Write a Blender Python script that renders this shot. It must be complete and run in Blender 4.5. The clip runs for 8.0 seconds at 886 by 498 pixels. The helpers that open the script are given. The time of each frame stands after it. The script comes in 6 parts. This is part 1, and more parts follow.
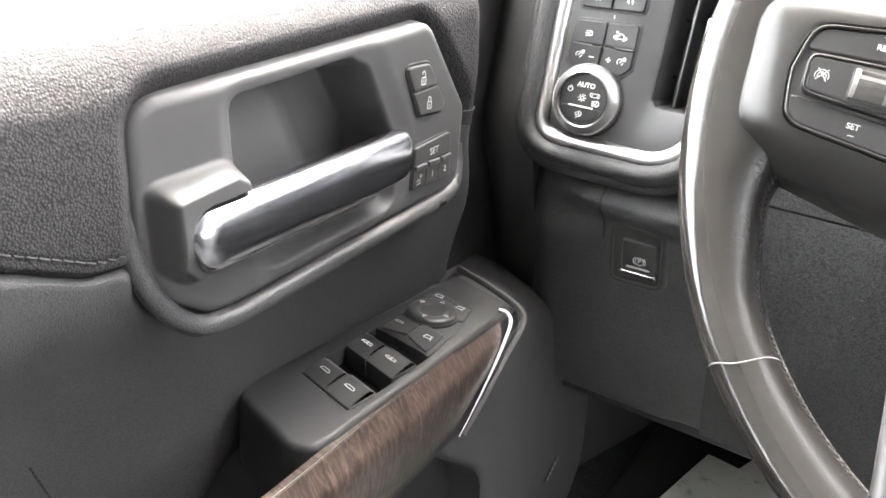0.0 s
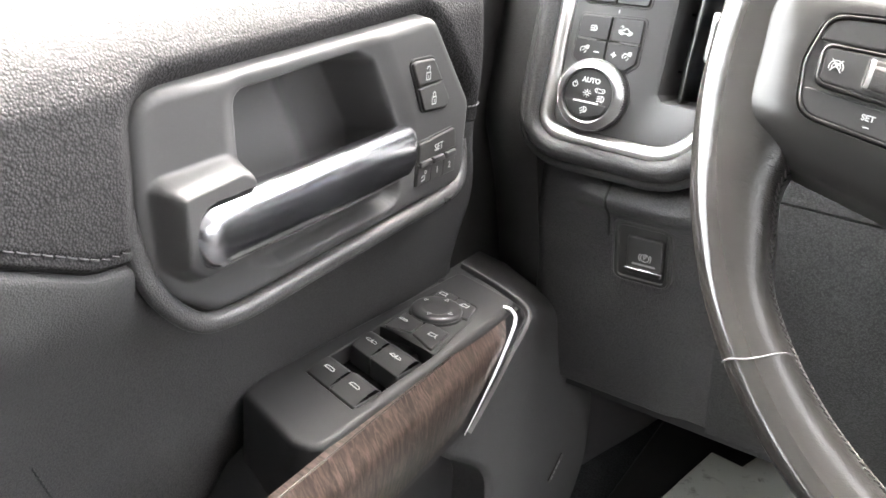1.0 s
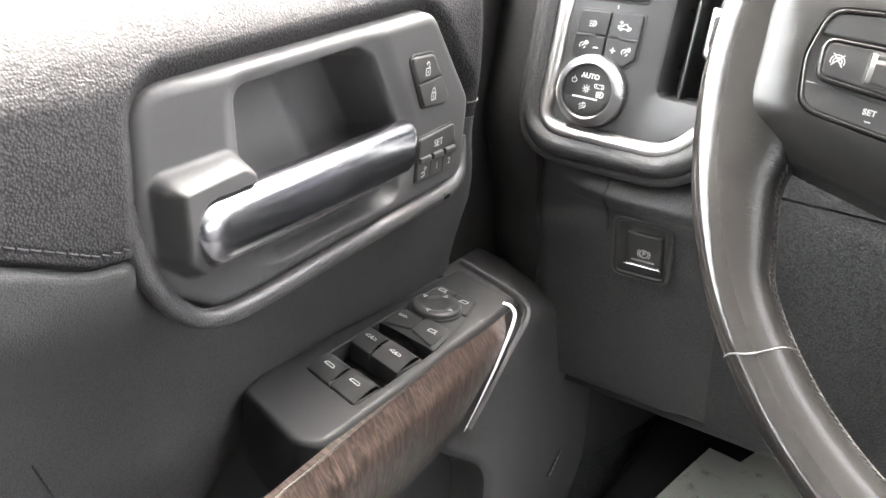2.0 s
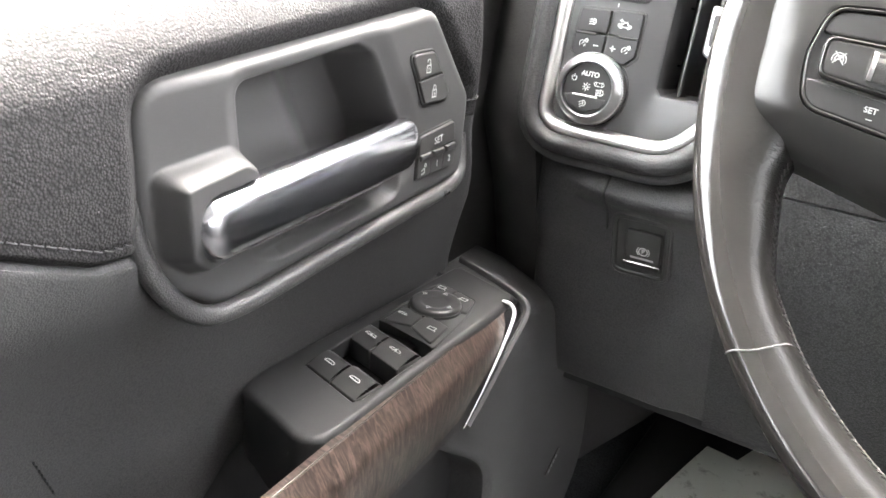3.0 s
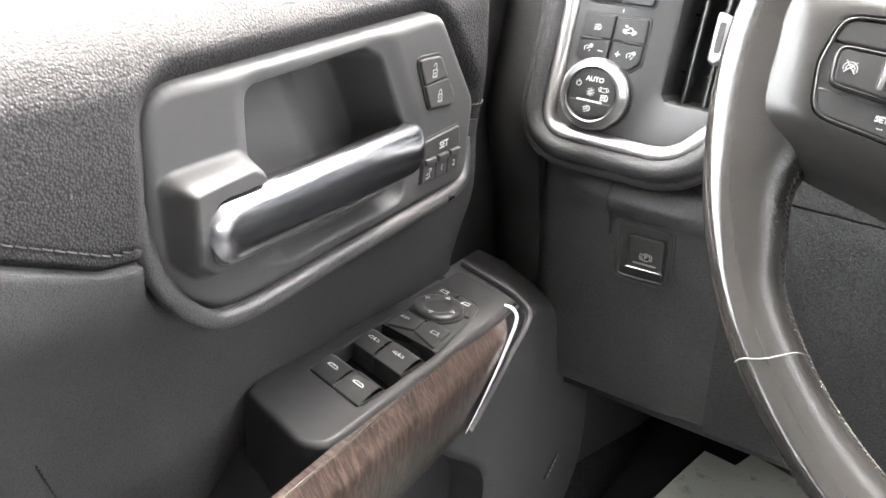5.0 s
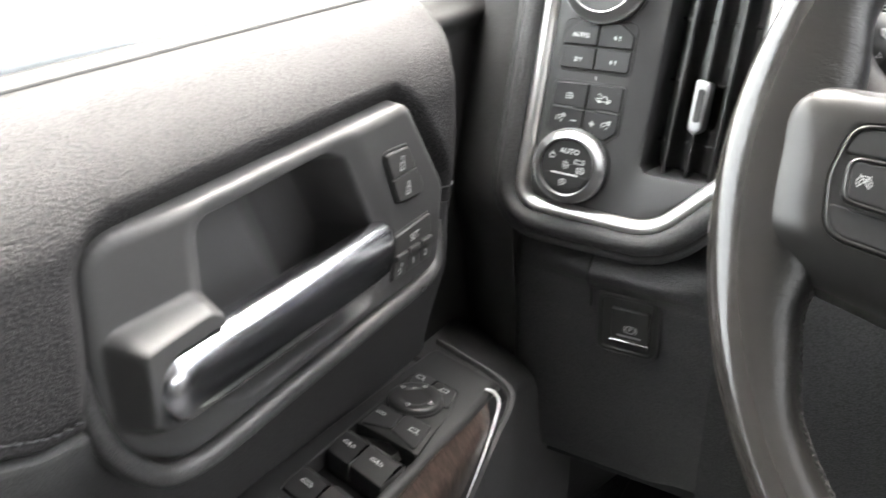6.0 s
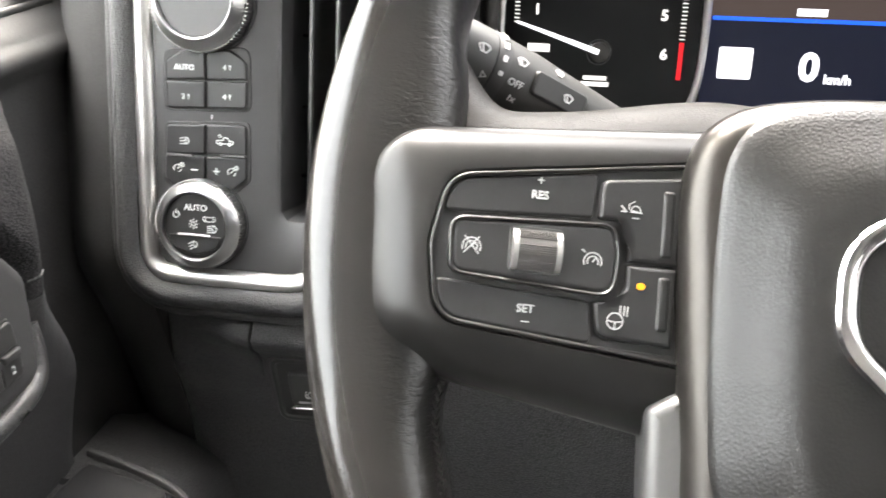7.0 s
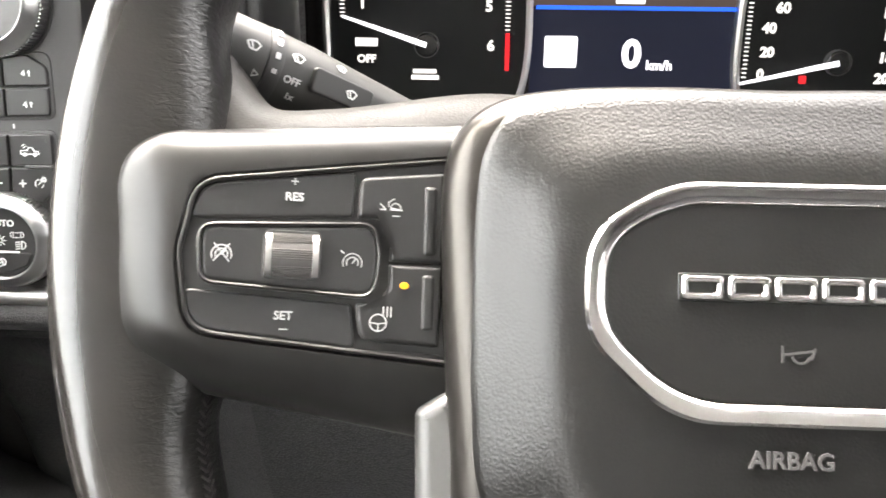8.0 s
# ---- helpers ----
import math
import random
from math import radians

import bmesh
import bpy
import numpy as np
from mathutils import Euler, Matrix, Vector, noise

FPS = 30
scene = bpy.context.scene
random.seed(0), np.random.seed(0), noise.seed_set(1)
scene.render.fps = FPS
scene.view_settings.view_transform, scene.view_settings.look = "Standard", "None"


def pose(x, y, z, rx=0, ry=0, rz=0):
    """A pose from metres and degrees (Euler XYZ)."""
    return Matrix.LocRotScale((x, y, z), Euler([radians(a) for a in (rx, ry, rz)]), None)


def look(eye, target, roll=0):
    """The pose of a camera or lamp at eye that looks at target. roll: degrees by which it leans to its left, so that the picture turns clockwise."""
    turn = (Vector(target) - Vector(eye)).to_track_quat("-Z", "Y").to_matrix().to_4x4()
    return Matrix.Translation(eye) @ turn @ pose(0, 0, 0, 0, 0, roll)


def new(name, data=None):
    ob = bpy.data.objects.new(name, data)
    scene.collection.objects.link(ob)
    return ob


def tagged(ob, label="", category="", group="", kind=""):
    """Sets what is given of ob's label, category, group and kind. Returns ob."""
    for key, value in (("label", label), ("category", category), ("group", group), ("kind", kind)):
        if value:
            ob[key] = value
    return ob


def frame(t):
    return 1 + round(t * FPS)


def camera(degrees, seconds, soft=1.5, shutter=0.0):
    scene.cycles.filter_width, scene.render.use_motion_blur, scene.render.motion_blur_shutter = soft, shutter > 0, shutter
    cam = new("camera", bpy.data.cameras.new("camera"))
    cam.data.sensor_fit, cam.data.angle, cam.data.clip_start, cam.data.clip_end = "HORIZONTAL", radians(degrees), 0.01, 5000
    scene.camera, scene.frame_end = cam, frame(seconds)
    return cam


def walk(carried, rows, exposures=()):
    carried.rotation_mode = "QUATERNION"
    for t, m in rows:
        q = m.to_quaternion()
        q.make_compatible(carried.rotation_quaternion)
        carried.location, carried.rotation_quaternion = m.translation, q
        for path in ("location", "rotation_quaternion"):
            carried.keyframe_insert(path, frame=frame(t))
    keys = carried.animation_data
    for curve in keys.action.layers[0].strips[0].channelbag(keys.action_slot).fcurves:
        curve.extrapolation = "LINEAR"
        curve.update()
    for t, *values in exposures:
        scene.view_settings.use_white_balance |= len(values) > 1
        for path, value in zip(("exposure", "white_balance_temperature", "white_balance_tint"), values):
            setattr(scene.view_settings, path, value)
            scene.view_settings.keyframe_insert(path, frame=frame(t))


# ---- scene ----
cam = camera(55.2, 8.0, soft=1.6, shutter=0.25)
PATH = [
    (0, (0.01515, 0.01277, 0.61908), (-0.45879, 0.79168, 0.20837), 4.599),
    (0.5, (0.01333, 0.01230, 0.61776), (-0.46036, 0.79230, 0.20883), 4.610),
    (1, (0.00933, 0.01368, 0.61495), (-0.46208, 0.79418, 0.20436), 4.457),
    (1.5, (0.00813, 0.01323, 0.61435), (-0.46064, 0.79426, 0.20175), 4.403),
    (3, (0.00592, 0.01067, 0.61322), (-0.45666, 0.79448, 0.19890), 4.678),
    (3.5, (0.00561, 0.00939, 0.61400), (-0.45639, 0.79376, 0.20009), 4.924),
    (4, (0.00343, 0.00837, 0.61413), (-0.45714, 0.79338, 0.19984), 5.046),
    (5.3, (-0.00458, 0.00920, 0.61383), (-0.46069, 0.79837, 0.20251), 5.220),
    (5.5, (-0.01243, 0.01433, 0.62080), (-0.46829, 0.80370, 0.20958), 5.066),
    (5.8, (-0.03100, 0.02800, 0.63800), (-0.92500, 1.61900, -0.17900), 4.5),
    (6, (-0.03656, 0.04966, 0.64616), (-0.45648, 0.86373, 0.24497), 3.482),
    (6.5, (-0.02356, 0.11789, 0.64813), (-0.28281, 1.00151, 0.25825), 1.205),
    (7, (-0.00940, 0.15546, 0.64732), (-0.16022, 1.06373, 0.25706), 0.881),
    (7.5, (0.01269, 0.16419, 0.64828), (-0.07921, 1.07949, 0.25614), 1.114),
    (8, (0.03314, 0.16877, 0.64653), (-0.01665, 1.08609, 0.25151), 0.277),
]
EXPOSURES = [(0, 2.45, 6850, 11), (5.3, 2.45, 6850, 11), (5.7, 2.08, 6800, 10), (6.2, 1.34, 6800, 9), (6.8, 1.68, 6900, 10), (8.0, 1.9, 7100, 11)]
walk(cam, [(t, look(e, a, r)) for t, e, a, r in PATH], EXPOSURES)

# ---- world and light: an overcast day outside the cab ----
world = bpy.data.worlds.new("sky")
scene.world = world
world.use_nodes = True
wn = world.node_tree
bg = wn.nodes["Background"]
sky = wn.nodes.new("ShaderNodeTexSky")
sky.sky_type = 'NISHITA'
sky.sun_disc = False
sky.sun_elevation = radians(64)
sky.sun_rotation = radians(325)
sky.dust_density = 6.0
sky.ozone_density = 0.5
hsv = wn.nodes.new("ShaderNodeHueSaturation")
hsv.inputs["Saturation"].default_value = 0.25
wn.links.new(sky.outputs["Color"], hsv.inputs["Color"])
wn.links.new(hsv.outputs["Color"], bg.inputs["Color"])
bg.inputs["Strength"].default_value = 1.2
sun_data = bpy.data.lights.new("sun", 'SUN')
sun_data.energy = 0.22
sun_data.angle = radians(30)
sun_data.color = (1.0, 0.97, 0.92)
sun = new("sun", sun_data)
sun.matrix_world = look((-0.75, 1.07, 2.7), (0, 0, 0))


# ---- materials ----
def nodes_of(name):
    m = bpy.data.materials.new(name)
    m.use_nodes = True
    nt = m.node_tree
    return m, nt, nt.nodes["Principled BSDF"]


def node(nt, kind, **values):
    n = nt.nodes.new(kind)
    for k, v in values.items():
        n.inputs[k].default_value = v
    return n


def coords(nt):
    return nt.nodes.new("ShaderNodeTexCoord").outputs["Object"]


def surface(name, color, rough=0.5, metal=0.0, grain=0.0, cell=0.0015, kind="pebble", vary=0.25,
            blotch=30.0, coat=0.0, spec=0.5, hollow_dark=0.5, wob_by=0.45, smooth=0.35):
    """A procedural surface: base colour with blotches, uneven gloss, and relief of the given cell size."""
    m, nt, b = nodes_of(name)
    b.inputs["Metallic"].default_value = metal
    b.inputs["Coat Weight"].default_value = coat
    b.inputs["Coat Roughness"].default_value = 0.08
    b.inputs["Specular IOR Level"].default_value = spec
    co = coords(nt)
    big = node(nt, "ShaderNodeTexNoise", Scale=blotch, Detail=4.0, Roughness=0.6)
    nt.links.new(co, big.inputs["Vector"])
    small = node(nt, "ShaderNodeTexNoise", Scale=900.0, Detail=2.0)
    nt.links.new(co, small.inputs["Vector"])
    mixn = node(nt, "ShaderNodeMath")
    mixn.operation = 'ADD'
    half = node(nt, "ShaderNodeMath")
    half.operation = 'MULTIPLY'
    half.inputs[1].default_value = 0.5
    nt.links.new(small.outputs["Fac"], half.inputs[0])
    nt.links.new(big.outputs["Fac"], mixn.inputs[0])
    nt.links.new(half.outputs[0], mixn.inputs[1])
    ramp = nt.nodes.new("ShaderNodeMapRange")
    ramp.inputs["From Min"].default_value = 0.45
    ramp.inputs["From Max"].default_value = 1.05
    ramp.inputs["To Min"].default_value = 1 - vary
    ramp.inputs["To Max"].default_value = 1 + vary
    nt.links.new(mixn.outputs[0], ramp.inputs["Value"])
    mul = nt.nodes.new("ShaderNodeVectorMath")
    mul.operation = 'SCALE'
    mul.inputs[0].default_value = color
    nt.links.new(ramp.outputs["Result"], mul.inputs["Scale"])
    nt.links.new(mul.outputs["Vector"], b.inputs["Base Color"])
    rr = nt.nodes.new("ShaderNodeMapRange")
    rr.inputs["From Min"].default_value = 0.3
    rr.inputs["From Max"].default_value = 0.7
    rr.inputs["To Min"].default_value = max(0.02, rough * 0.93)
    rr.inputs["To Max"].default_value = min(1.0, rough * 1.07)
    nt.links.new(big.outputs["Fac"], rr.inputs["Value"])
    nt.links.new(rr.outputs["Result"], b.inputs["Roughness"])
    if grain > 0:
        if kind == "pebble":
            tex = node(nt, "ShaderNodeTexVoronoi", Scale=1 / cell)
            tex.feature = 'SMOOTH_F1'
            tex.inputs["Smoothness"].default_value = smooth
            wob = node(nt, "ShaderNodeTexNoise", Scale=0.6 / cell, Detail=1.0)
            nt.links.new(co, wob.inputs["Vector"])
            add = nt.nodes.new("ShaderNodeVectorMath")
            add.operation = 'MULTIPLY_ADD'
            add.inputs[1].default_value = (cell * wob_by,) * 3
            nt.links.new(wob.outputs["Color"], add.inputs[0])
            nt.links.new(co, add.inputs[2])
            nt.links.new(add.outputs["Vector"], tex.inputs["Vector"])
            height, sign = tex.outputs["Distance"], -1
        elif kind == "wrinkle":
            mp = nt.nodes.new("ShaderNodeMapping")
            mp.inputs["Scale"].default_value = (0.7, 1.35, 1.0)
            nt.links.new(co, mp.inputs["Vector"])
            tex = node(nt, "ShaderNodeTexNoise", Scale=1 / cell, Detail=5.0, Roughness=0.65, Distortion=0.6)
            nt.links.new(mp.outputs["Vector"], tex.inputs["Vector"])
            height, sign = tex.outputs["Fac"], 1
        else:
            tex = node(nt, "ShaderNodeTexNoise", Scale=1 / cell, Detail=4.0, Roughness=0.6)
            nt.links.new(co, tex.inputs["Vector"])
            height, sign = tex.outputs["Fac"], 1
        # the colour is darker in the grain's hollows and lighter on its crests
        hollow_tone = nt.nodes.new("ShaderNodeMapRange")
        lo, hi = ((0.25, 0.75) if sign < 0 else (0.35, 0.65))
        hollow_tone.inputs["From Min"].default_value = lo
        hollow_tone.inputs["From Max"].default_value = hi
        hollow_tone.inputs["To Min"].default_value = 1 - sign * min(0.5, grain * hollow_dark)
        hollow_tone.inputs["To Max"].default_value = 1 + sign * min(0.5, grain * hollow_dark)
        nt.links.new(height, hollow_tone.inputs["Value"])
        both = nt.nodes.new("ShaderNodeMath")
        both.operation = 'MULTIPLY'
        nt.links.new(ramp.outputs["Result"], both.inputs[0])
        nt.links.new(hollow_tone.outputs["Result"], both.inputs[1])
        nt.links.new(both.outputs[0], mul.inputs["Scale"])
        bump = node(nt, "ShaderNodeBump", Strength=grain, Distance=cell * 0.5)
        bump.invert = sign < 0
        nt.links.new(height, bump.inputs["Height"])
        nt.links.new(bump.outputs["Normal"], b.inputs["Normal"])
    return m


def glow(name, color, strength):
    m, nt, b = nodes_of(name)
    b.inputs["Specular IOR Level"].default_value = 0.15
    b.inputs["Base Color"].default_value = (0.004, 0.004, 0.004, 1)
    b.inputs["Emission Color"].default_value = (*color, 1)
    b.inputs["Emission Strength"].default_value = strength
    return m


def wood():
    """Dark walnut burl with wavy figure under clear lacquer."""
    m, nt, b = nodes_of("walnut")
    co = coords(nt)
    mp = nt.nodes.new("ShaderNodeMapping")
    mp.inputs["Rotation"].default_value = (radians(20), 0, 0)
    mp.inputs["Scale"].default_value = (20, 105, 24)
    nt.links.new(co, mp.inputs["Vector"])
    n1 = node(nt, "ShaderNodeTexNoise", Scale=1.4, Detail=6.0, Roughness=0.62, Distortion=2.4)
    nt.links.new(mp.outputs["Vector"], n1.inputs["Vector"])
    n2 = node(nt, "ShaderNodeTexNoise", Scale=7.0, Detail=5.0, Roughness=0.7, Distortion=1.0)
    nt.links.new(mp.outputs["Vector"], n2.inputs["Vector"])
    mix = nt.nodes.new("ShaderNodeMath")
    mix.operation = 'MULTIPLY_ADD'
    mix.inputs[1].default_value = 0.45
    nt.links.new(n2.outputs["Fac"], mix.inputs[0])
    nt.links.new(n1.outputs["Fac"], mix.inputs[2])
    ramp = nt.nodes.new("ShaderNodeValToRGB")
    e = ramp.color_ramp.elements
    e[0].position, e[0].color = 0.55, (0.010, 0.006, 0.005, 1)
    e[1].position, e[1].color = 0.95, (0.115, 0.084, 0.070, 1)
    mid = ramp.color_ramp.elements.new(0.70)
    mid.color = (0.036, 0.025, 0.021, 1)
    nt.links.new(mix.outputs[0], ramp.inputs["Fac"])
    nt.links.new(ramp.outputs["Color"], b.inputs["Base Color"])
    b.inputs["Roughness"].default_value = 0.38
    b.inputs["Coat Weight"].default_value = 0.55
    b.inputs["Coat Roughness"].default_value = 0.2
    bump = node(nt, "ShaderNodeBump", Strength=0.15, Distance=0.0004)
    nt.links.new(mix.outputs[0], bump.inputs["Height"])
    nt.links.new(bump.outputs["Normal"], b.inputs["Normal"])
    return m


def rim_leather():
    """Dark wheel leather: polished on the outside of the rim, creased across its inner side."""
    m, nt, b = nodes_of("worn_wheel_leather")
    co = coords(nt)
    blot = node(nt, "ShaderNodeTexNoise", Scale=26.0, Detail=5.0, Roughness=0.65)
    nt.links.new(co, blot.inputs["Vector"])
    tone = nt.nodes.new("ShaderNodeValToRGB")
    tone.color_ramp.elements[0].position, tone.color_ramp.elements[0].color = 0.32, (0.0080, 0.0076, 0.0072, 1)
    tone.color_ramp.elements[1].position, tone.color_ramp.elements[1].color = 0.70, (0.0140, 0.0126, 0.0114, 1)
    nt.links.new(blot.outputs["Fac"], tone.inputs["Fac"])
    nt.links.new(tone.outputs["Color"], b.inputs["Base Color"])
    gap = nt.nodes.new("ShaderNodeVectorMath")
    gap.operation = 'DISTANCE'
    flat = nt.nodes.new("ShaderNodeVectorMath")
    flat.operation = 'MULTIPLY'
    flat.inputs[1].default_value = (1, 1, 0)
    nt.links.new(co, flat.inputs[0])
    nt.links.new(flat.outputs["Vector"], gap.inputs[0])
    gap.inputs[1].default_value = (0.0095, 0.0140, 0)
    inner = nt.nodes.new("ShaderNodeMapRange")
    inner.interpolation_type = 'SMOOTHSTEP'
    inner.inputs["From Min"].default_value, inner.inputs["From Max"].default_value = 0.2000, 0.1840
    nt.links.new(gap.outputs["Value"], inner.inputs["Value"])
    rough = nt.nodes.new("ShaderNodeMapRange")
    rough.interpolation_type = 'SMOOTHSTEP'
    rough.inputs["From Min"].default_value, rough.inputs["From Max"].default_value = 0.2070, 0.2000
    rough.inputs["To Min"].default_value, rough.inputs["To Max"].default_value = 0.13, 0.32
    nt.links.new(gap.outputs["Value"], rough.inputs["Value"])
    nt.links.new(rough.outputs["Result"], b.inputs["Roughness"])
    shine = nt.nodes.new("ShaderNodeMapRange")
    shine.interpolation_type = 'SMOOTHSTEP'
    shine.inputs["From Min"].default_value, shine.inputs["From Max"].default_value = 0.2060, 0.1995
    shine.inputs["To Min"].default_value, shine.inputs["To Max"].default_value = 0.75, 0.45
    nt.links.new(gap.outputs["Value"], shine.inputs["Value"])
    nt.links.new(shine.outputs["Result"], b.inputs["Specular IOR Level"])
    mp = nt.nodes.new("ShaderNodeMapping")
    mp.inputs["Scale"].default_value = (0.42, 1.0, 0.45)
    nt.links.new(co, mp.inputs["Vector"])
    crease = node(nt, "ShaderNodeTexNoise", Scale=620.0, Detail=3.0, Roughness=0.55, Distortion=0.8)
    nt.links.new(mp.outputs["Vector"], crease.inputs["Vector"])
    patch = node(nt, "ShaderNodeTexNoise", Scale=45.0, Detail=2.0)
    nt.links.new(co, patch.inputs["Vector"])
    amount = nt.nodes.new("ShaderNodeMath")
    amount.operation = 'MULTIPLY'
    nt.links.new(inner.outputs["Result"], amount.inputs[0])
    nt.links.new(patch.outputs["Fac"], amount.inputs[1])
    height = nt.nodes.new("ShaderNodeMath")
    height.operation = 'MULTIPLY'
    nt.links.new(crease.outputs["Fac"], height.inputs[0])
    nt.links.new(amount.outputs[0], height.inputs[1])
    fine = node(nt, "ShaderNodeTexVoronoi", Scale=1300.0)
    nt.links.new(co, fine.inputs["Vector"])
    total = nt.nodes.new("ShaderNodeMath")
    total.operation = 'MULTIPLY_ADD'
    total.inputs[1].default_value = 0.035
    nt.links.new(fine.outputs["Distance"], total.inputs[0])
    nt.links.new(height.outputs[0], total.inputs[2])
    bump = node(nt, "ShaderNodeBump", Strength=0.75, Distance=0.0010)
    nt.links.new(total.outputs[0], bump.inputs["Height"])
    nt.links.new(bump.outputs["Normal"], b.inputs["Normal"])
    return m


def paper_mat():
    """Off-white floor paper with grey boot smudges."""
    m, nt, b = nodes_of("floor_paper")
    co = coords(nt)
    n1 = node(nt, "ShaderNodeTexNoise", Scale=38.0, Detail=6.0, Roughness=0.7)
    nt.links.new(co, n1.inputs["Vector"])
    ramp = nt.nodes.new("ShaderNodeValToRGB")
    e = ramp.color_ramp.elements
    e[0].position, e[0].color = 0.30, (0.22, 0.22, 0.18, 1)
    e[1].position, e[1].color = 0.46, (0.66, 0.68, 0.62, 1)
    nt.links.new(n1.outputs["Fac"], ramp.inputs["Fac"])
    nt.links.new(ramp.outputs["Color"], b.inputs["Base Color"])
    b.inputs["Roughness"].default_value = 0.85
    return m


def clear_glass():
    m, nt, b = nodes_of("clear_glass")
    b.inputs["Base Color"].default_value = (0.95, 0.98, 0.97, 1)
    b.inputs["Roughness"].default_value = 0.0
    b.inputs["Transmission Weight"].default_value = 1.0
    b.inputs["IOR"].default_value = 1.05
    return m


LEATHER = surface("charcoal_leather", (0.041, 0.0397, 0.0404), 0.62, grain=0.75, cell=0.0012, vary=0.06, spec=0.03, hollow_dark=0.35, wob_by=0.18, smooth=0.20)
SAILMAT = surface("dark_sail_plastic", (0.046, 0.0455, 0.045), 0.60, grain=0.15, cell=0.0012, vary=0.06, spec=0.05)
SOFT = surface("soft_grained_plastic", (0.044, 0.044, 0.0445), 0.54, grain=0.65, cell=0.0009, vary=0.12, spec=0.3, hollow_dark=0.45, wob_by=0.2, smooth=0.2)
GRAINED = surface("coarse_grained_plastic", (0.052, 0.052, 0.0525), 0.46, grain=0.85, cell=0.0009, vary=0.12, spec=0.5, hollow_dark=0.45)
LOWER = surface("lower_door_plastic", (0.064, 0.0635, 0.0635), 0.56, grain=0.45, cell=0.0009, vary=0.15, blotch=14, spec=0.4)
SATIN = surface("satin_dark_plastic", (0.064, 0.063, 0.063), 0.52, grain=0.08, cell=0.0005, kind="fine", vary=0.06, spec=0.36)
SHELL = surface("dark_recess_plastic", (0.026, 0.026, 0.027), 0.5, grain=0.1, cell=0.0006, kind="fine", vary=0.12)
DOORKEY = surface("door_key_plastic", (0.052, 0.051, 0.050), 0.40, grain=0.06, cell=0.0004, kind="fine", vary=0.1)
KEY = surface("button_plastic", (0.017, 0.017, 0.0172), 0.40, grain=0.06, cell=0.0004, kind="fine", vary=0.1, spec=0.35)
ROCKER = surface("rocker_key_plastic", (0.031, 0.031, 0.031), 0.34, grain=0.06, cell=0.0004, kind="fine", vary=0.1)
SHOULDER = surface("wheel_shoulder_plastic", (0.024, 0.0225, 0.021), 0.50, grain=0.25, cell=0.0010, vary=0.12, spec=0.2)
PLATE = surface("faceplate_plastic", (0.03, 0.03, 0.0305), 0.42, grain=0.08, cell=0.0005, kind="fine", vary=0.1)
GLOSS = surface("gloss_black_plastic", (0.012, 0.012, 0.012), 0.12, vary=0.1)
CHROME = surface("satin_chrome", (0.54, 0.545, 0.58), 0.19, metal=1.0, vary=0.04, grain=0.02, cell=0.0008, kind="fine")
BRIGHT = surface("bright_chrome", (0.72, 0.70, 0.70), 0.14, metal=1.0, vary=0.04)
BRUSHED = surface("brushed_silver_trim", (0.62, 0.61, 0.60), 0.36, metal=1.0, vary=0.06, grain=0.04, cell=0.0006, kind="fine")
SILVER = surface("satin_silver_paint", (0.10, 0.10, 0.10), 0.42, metal=0.6, vary=0.06)
HUBTRIM = surface("satin_pewter_trim", (0.055, 0.051, 0.047), 0.30, metal=0.9, vary=0.08)
RIM = rim_leather()
SPOKE = surface("wheel_plastic", (0.0100, 0.0096, 0.0092), 0.32, grain=0.04, cell=0.0006, kind="fine", vary=0.06, spec=0.42)
PAD = surface("airbag_cover_vinyl", (0.006, 0.0058, 0.0056), 0.30, grain=0.16, cell=0.0009, vary=0.1, spec=0.5, hollow_dark=0.6)
KNEE = surface("dark_knee_plastic", (0.037, 0.037, 0.0374), 0.50, grain=0.8, cell=0.0013, vary=0.12, spec=0.4, wob_by=0.25, smooth=0.25)
THREAD = surface("grey_thread", (0.030, 0.030, 0.032), 0.7, vary=0.2)
RIMTHREAD = surface("dark_grey_thread", (0.045, 0.043, 0.041), 0.5, vary=0.2)
PALETHREAD = surface("pale_thread", (0.11, 0.11, 0.11), 0.7, vary=0.2)
INK = surface("white_print", (0.60, 0.60, 0.60), 0.5, vary=0.05)
DIMINK = surface("grey_print", (0.36, 0.36, 0.36), 0.5, vary=0.05)
CARPET = surface("black_carpet", (0.045, 0.046, 0.048), 0.95, grain=0.9, cell=0.0022, kind="fine", vary=0.35, spec=0.2)
LIPMAT = surface("grained_lip_vinyl", (0.062, 0.061, 0.061), 0.29, grain=0.5, cell=0.0009, vary=0.10, spec=0.5, hollow_dark=0.45)
HEADLINER = surface("grey_headliner", (0.34, 0.335, 0.33), 0.9, grain=0.3, cell=0.002, kind="fine", vary=0.08)
TRIMGREY = surface("grey_pillar_plastic", (0.07, 0.07, 0.07), 0.6, grain=0.2, cell=0.001, vary=0.1)
SWITCHBASE = surface("black_switch_plastic", (0.030, 0.030, 0.0305), 0.50, grain=0.10, cell=0.0006, kind="fine", vary=0.12, spec=0.3)
# near-black well floor: shade of the deep recess put into the colour
WELLSHADE = surface("shaded_well_black", (0.007, 0.007, 0.007), 0.8, vary=0.1, spec=0.1)
# white, half-metal base stands in for the sky the strip reflects
STRIP = surface("sky_pale_strip_metal", (0.85, 0.85, 0.86), 0.42, metal=0.55, vary=0.03)
KNOBMAT = surface("satin_knob_metal", (0.36, 0.36, 0.36), 0.30, metal=1.0, vary=0.05)
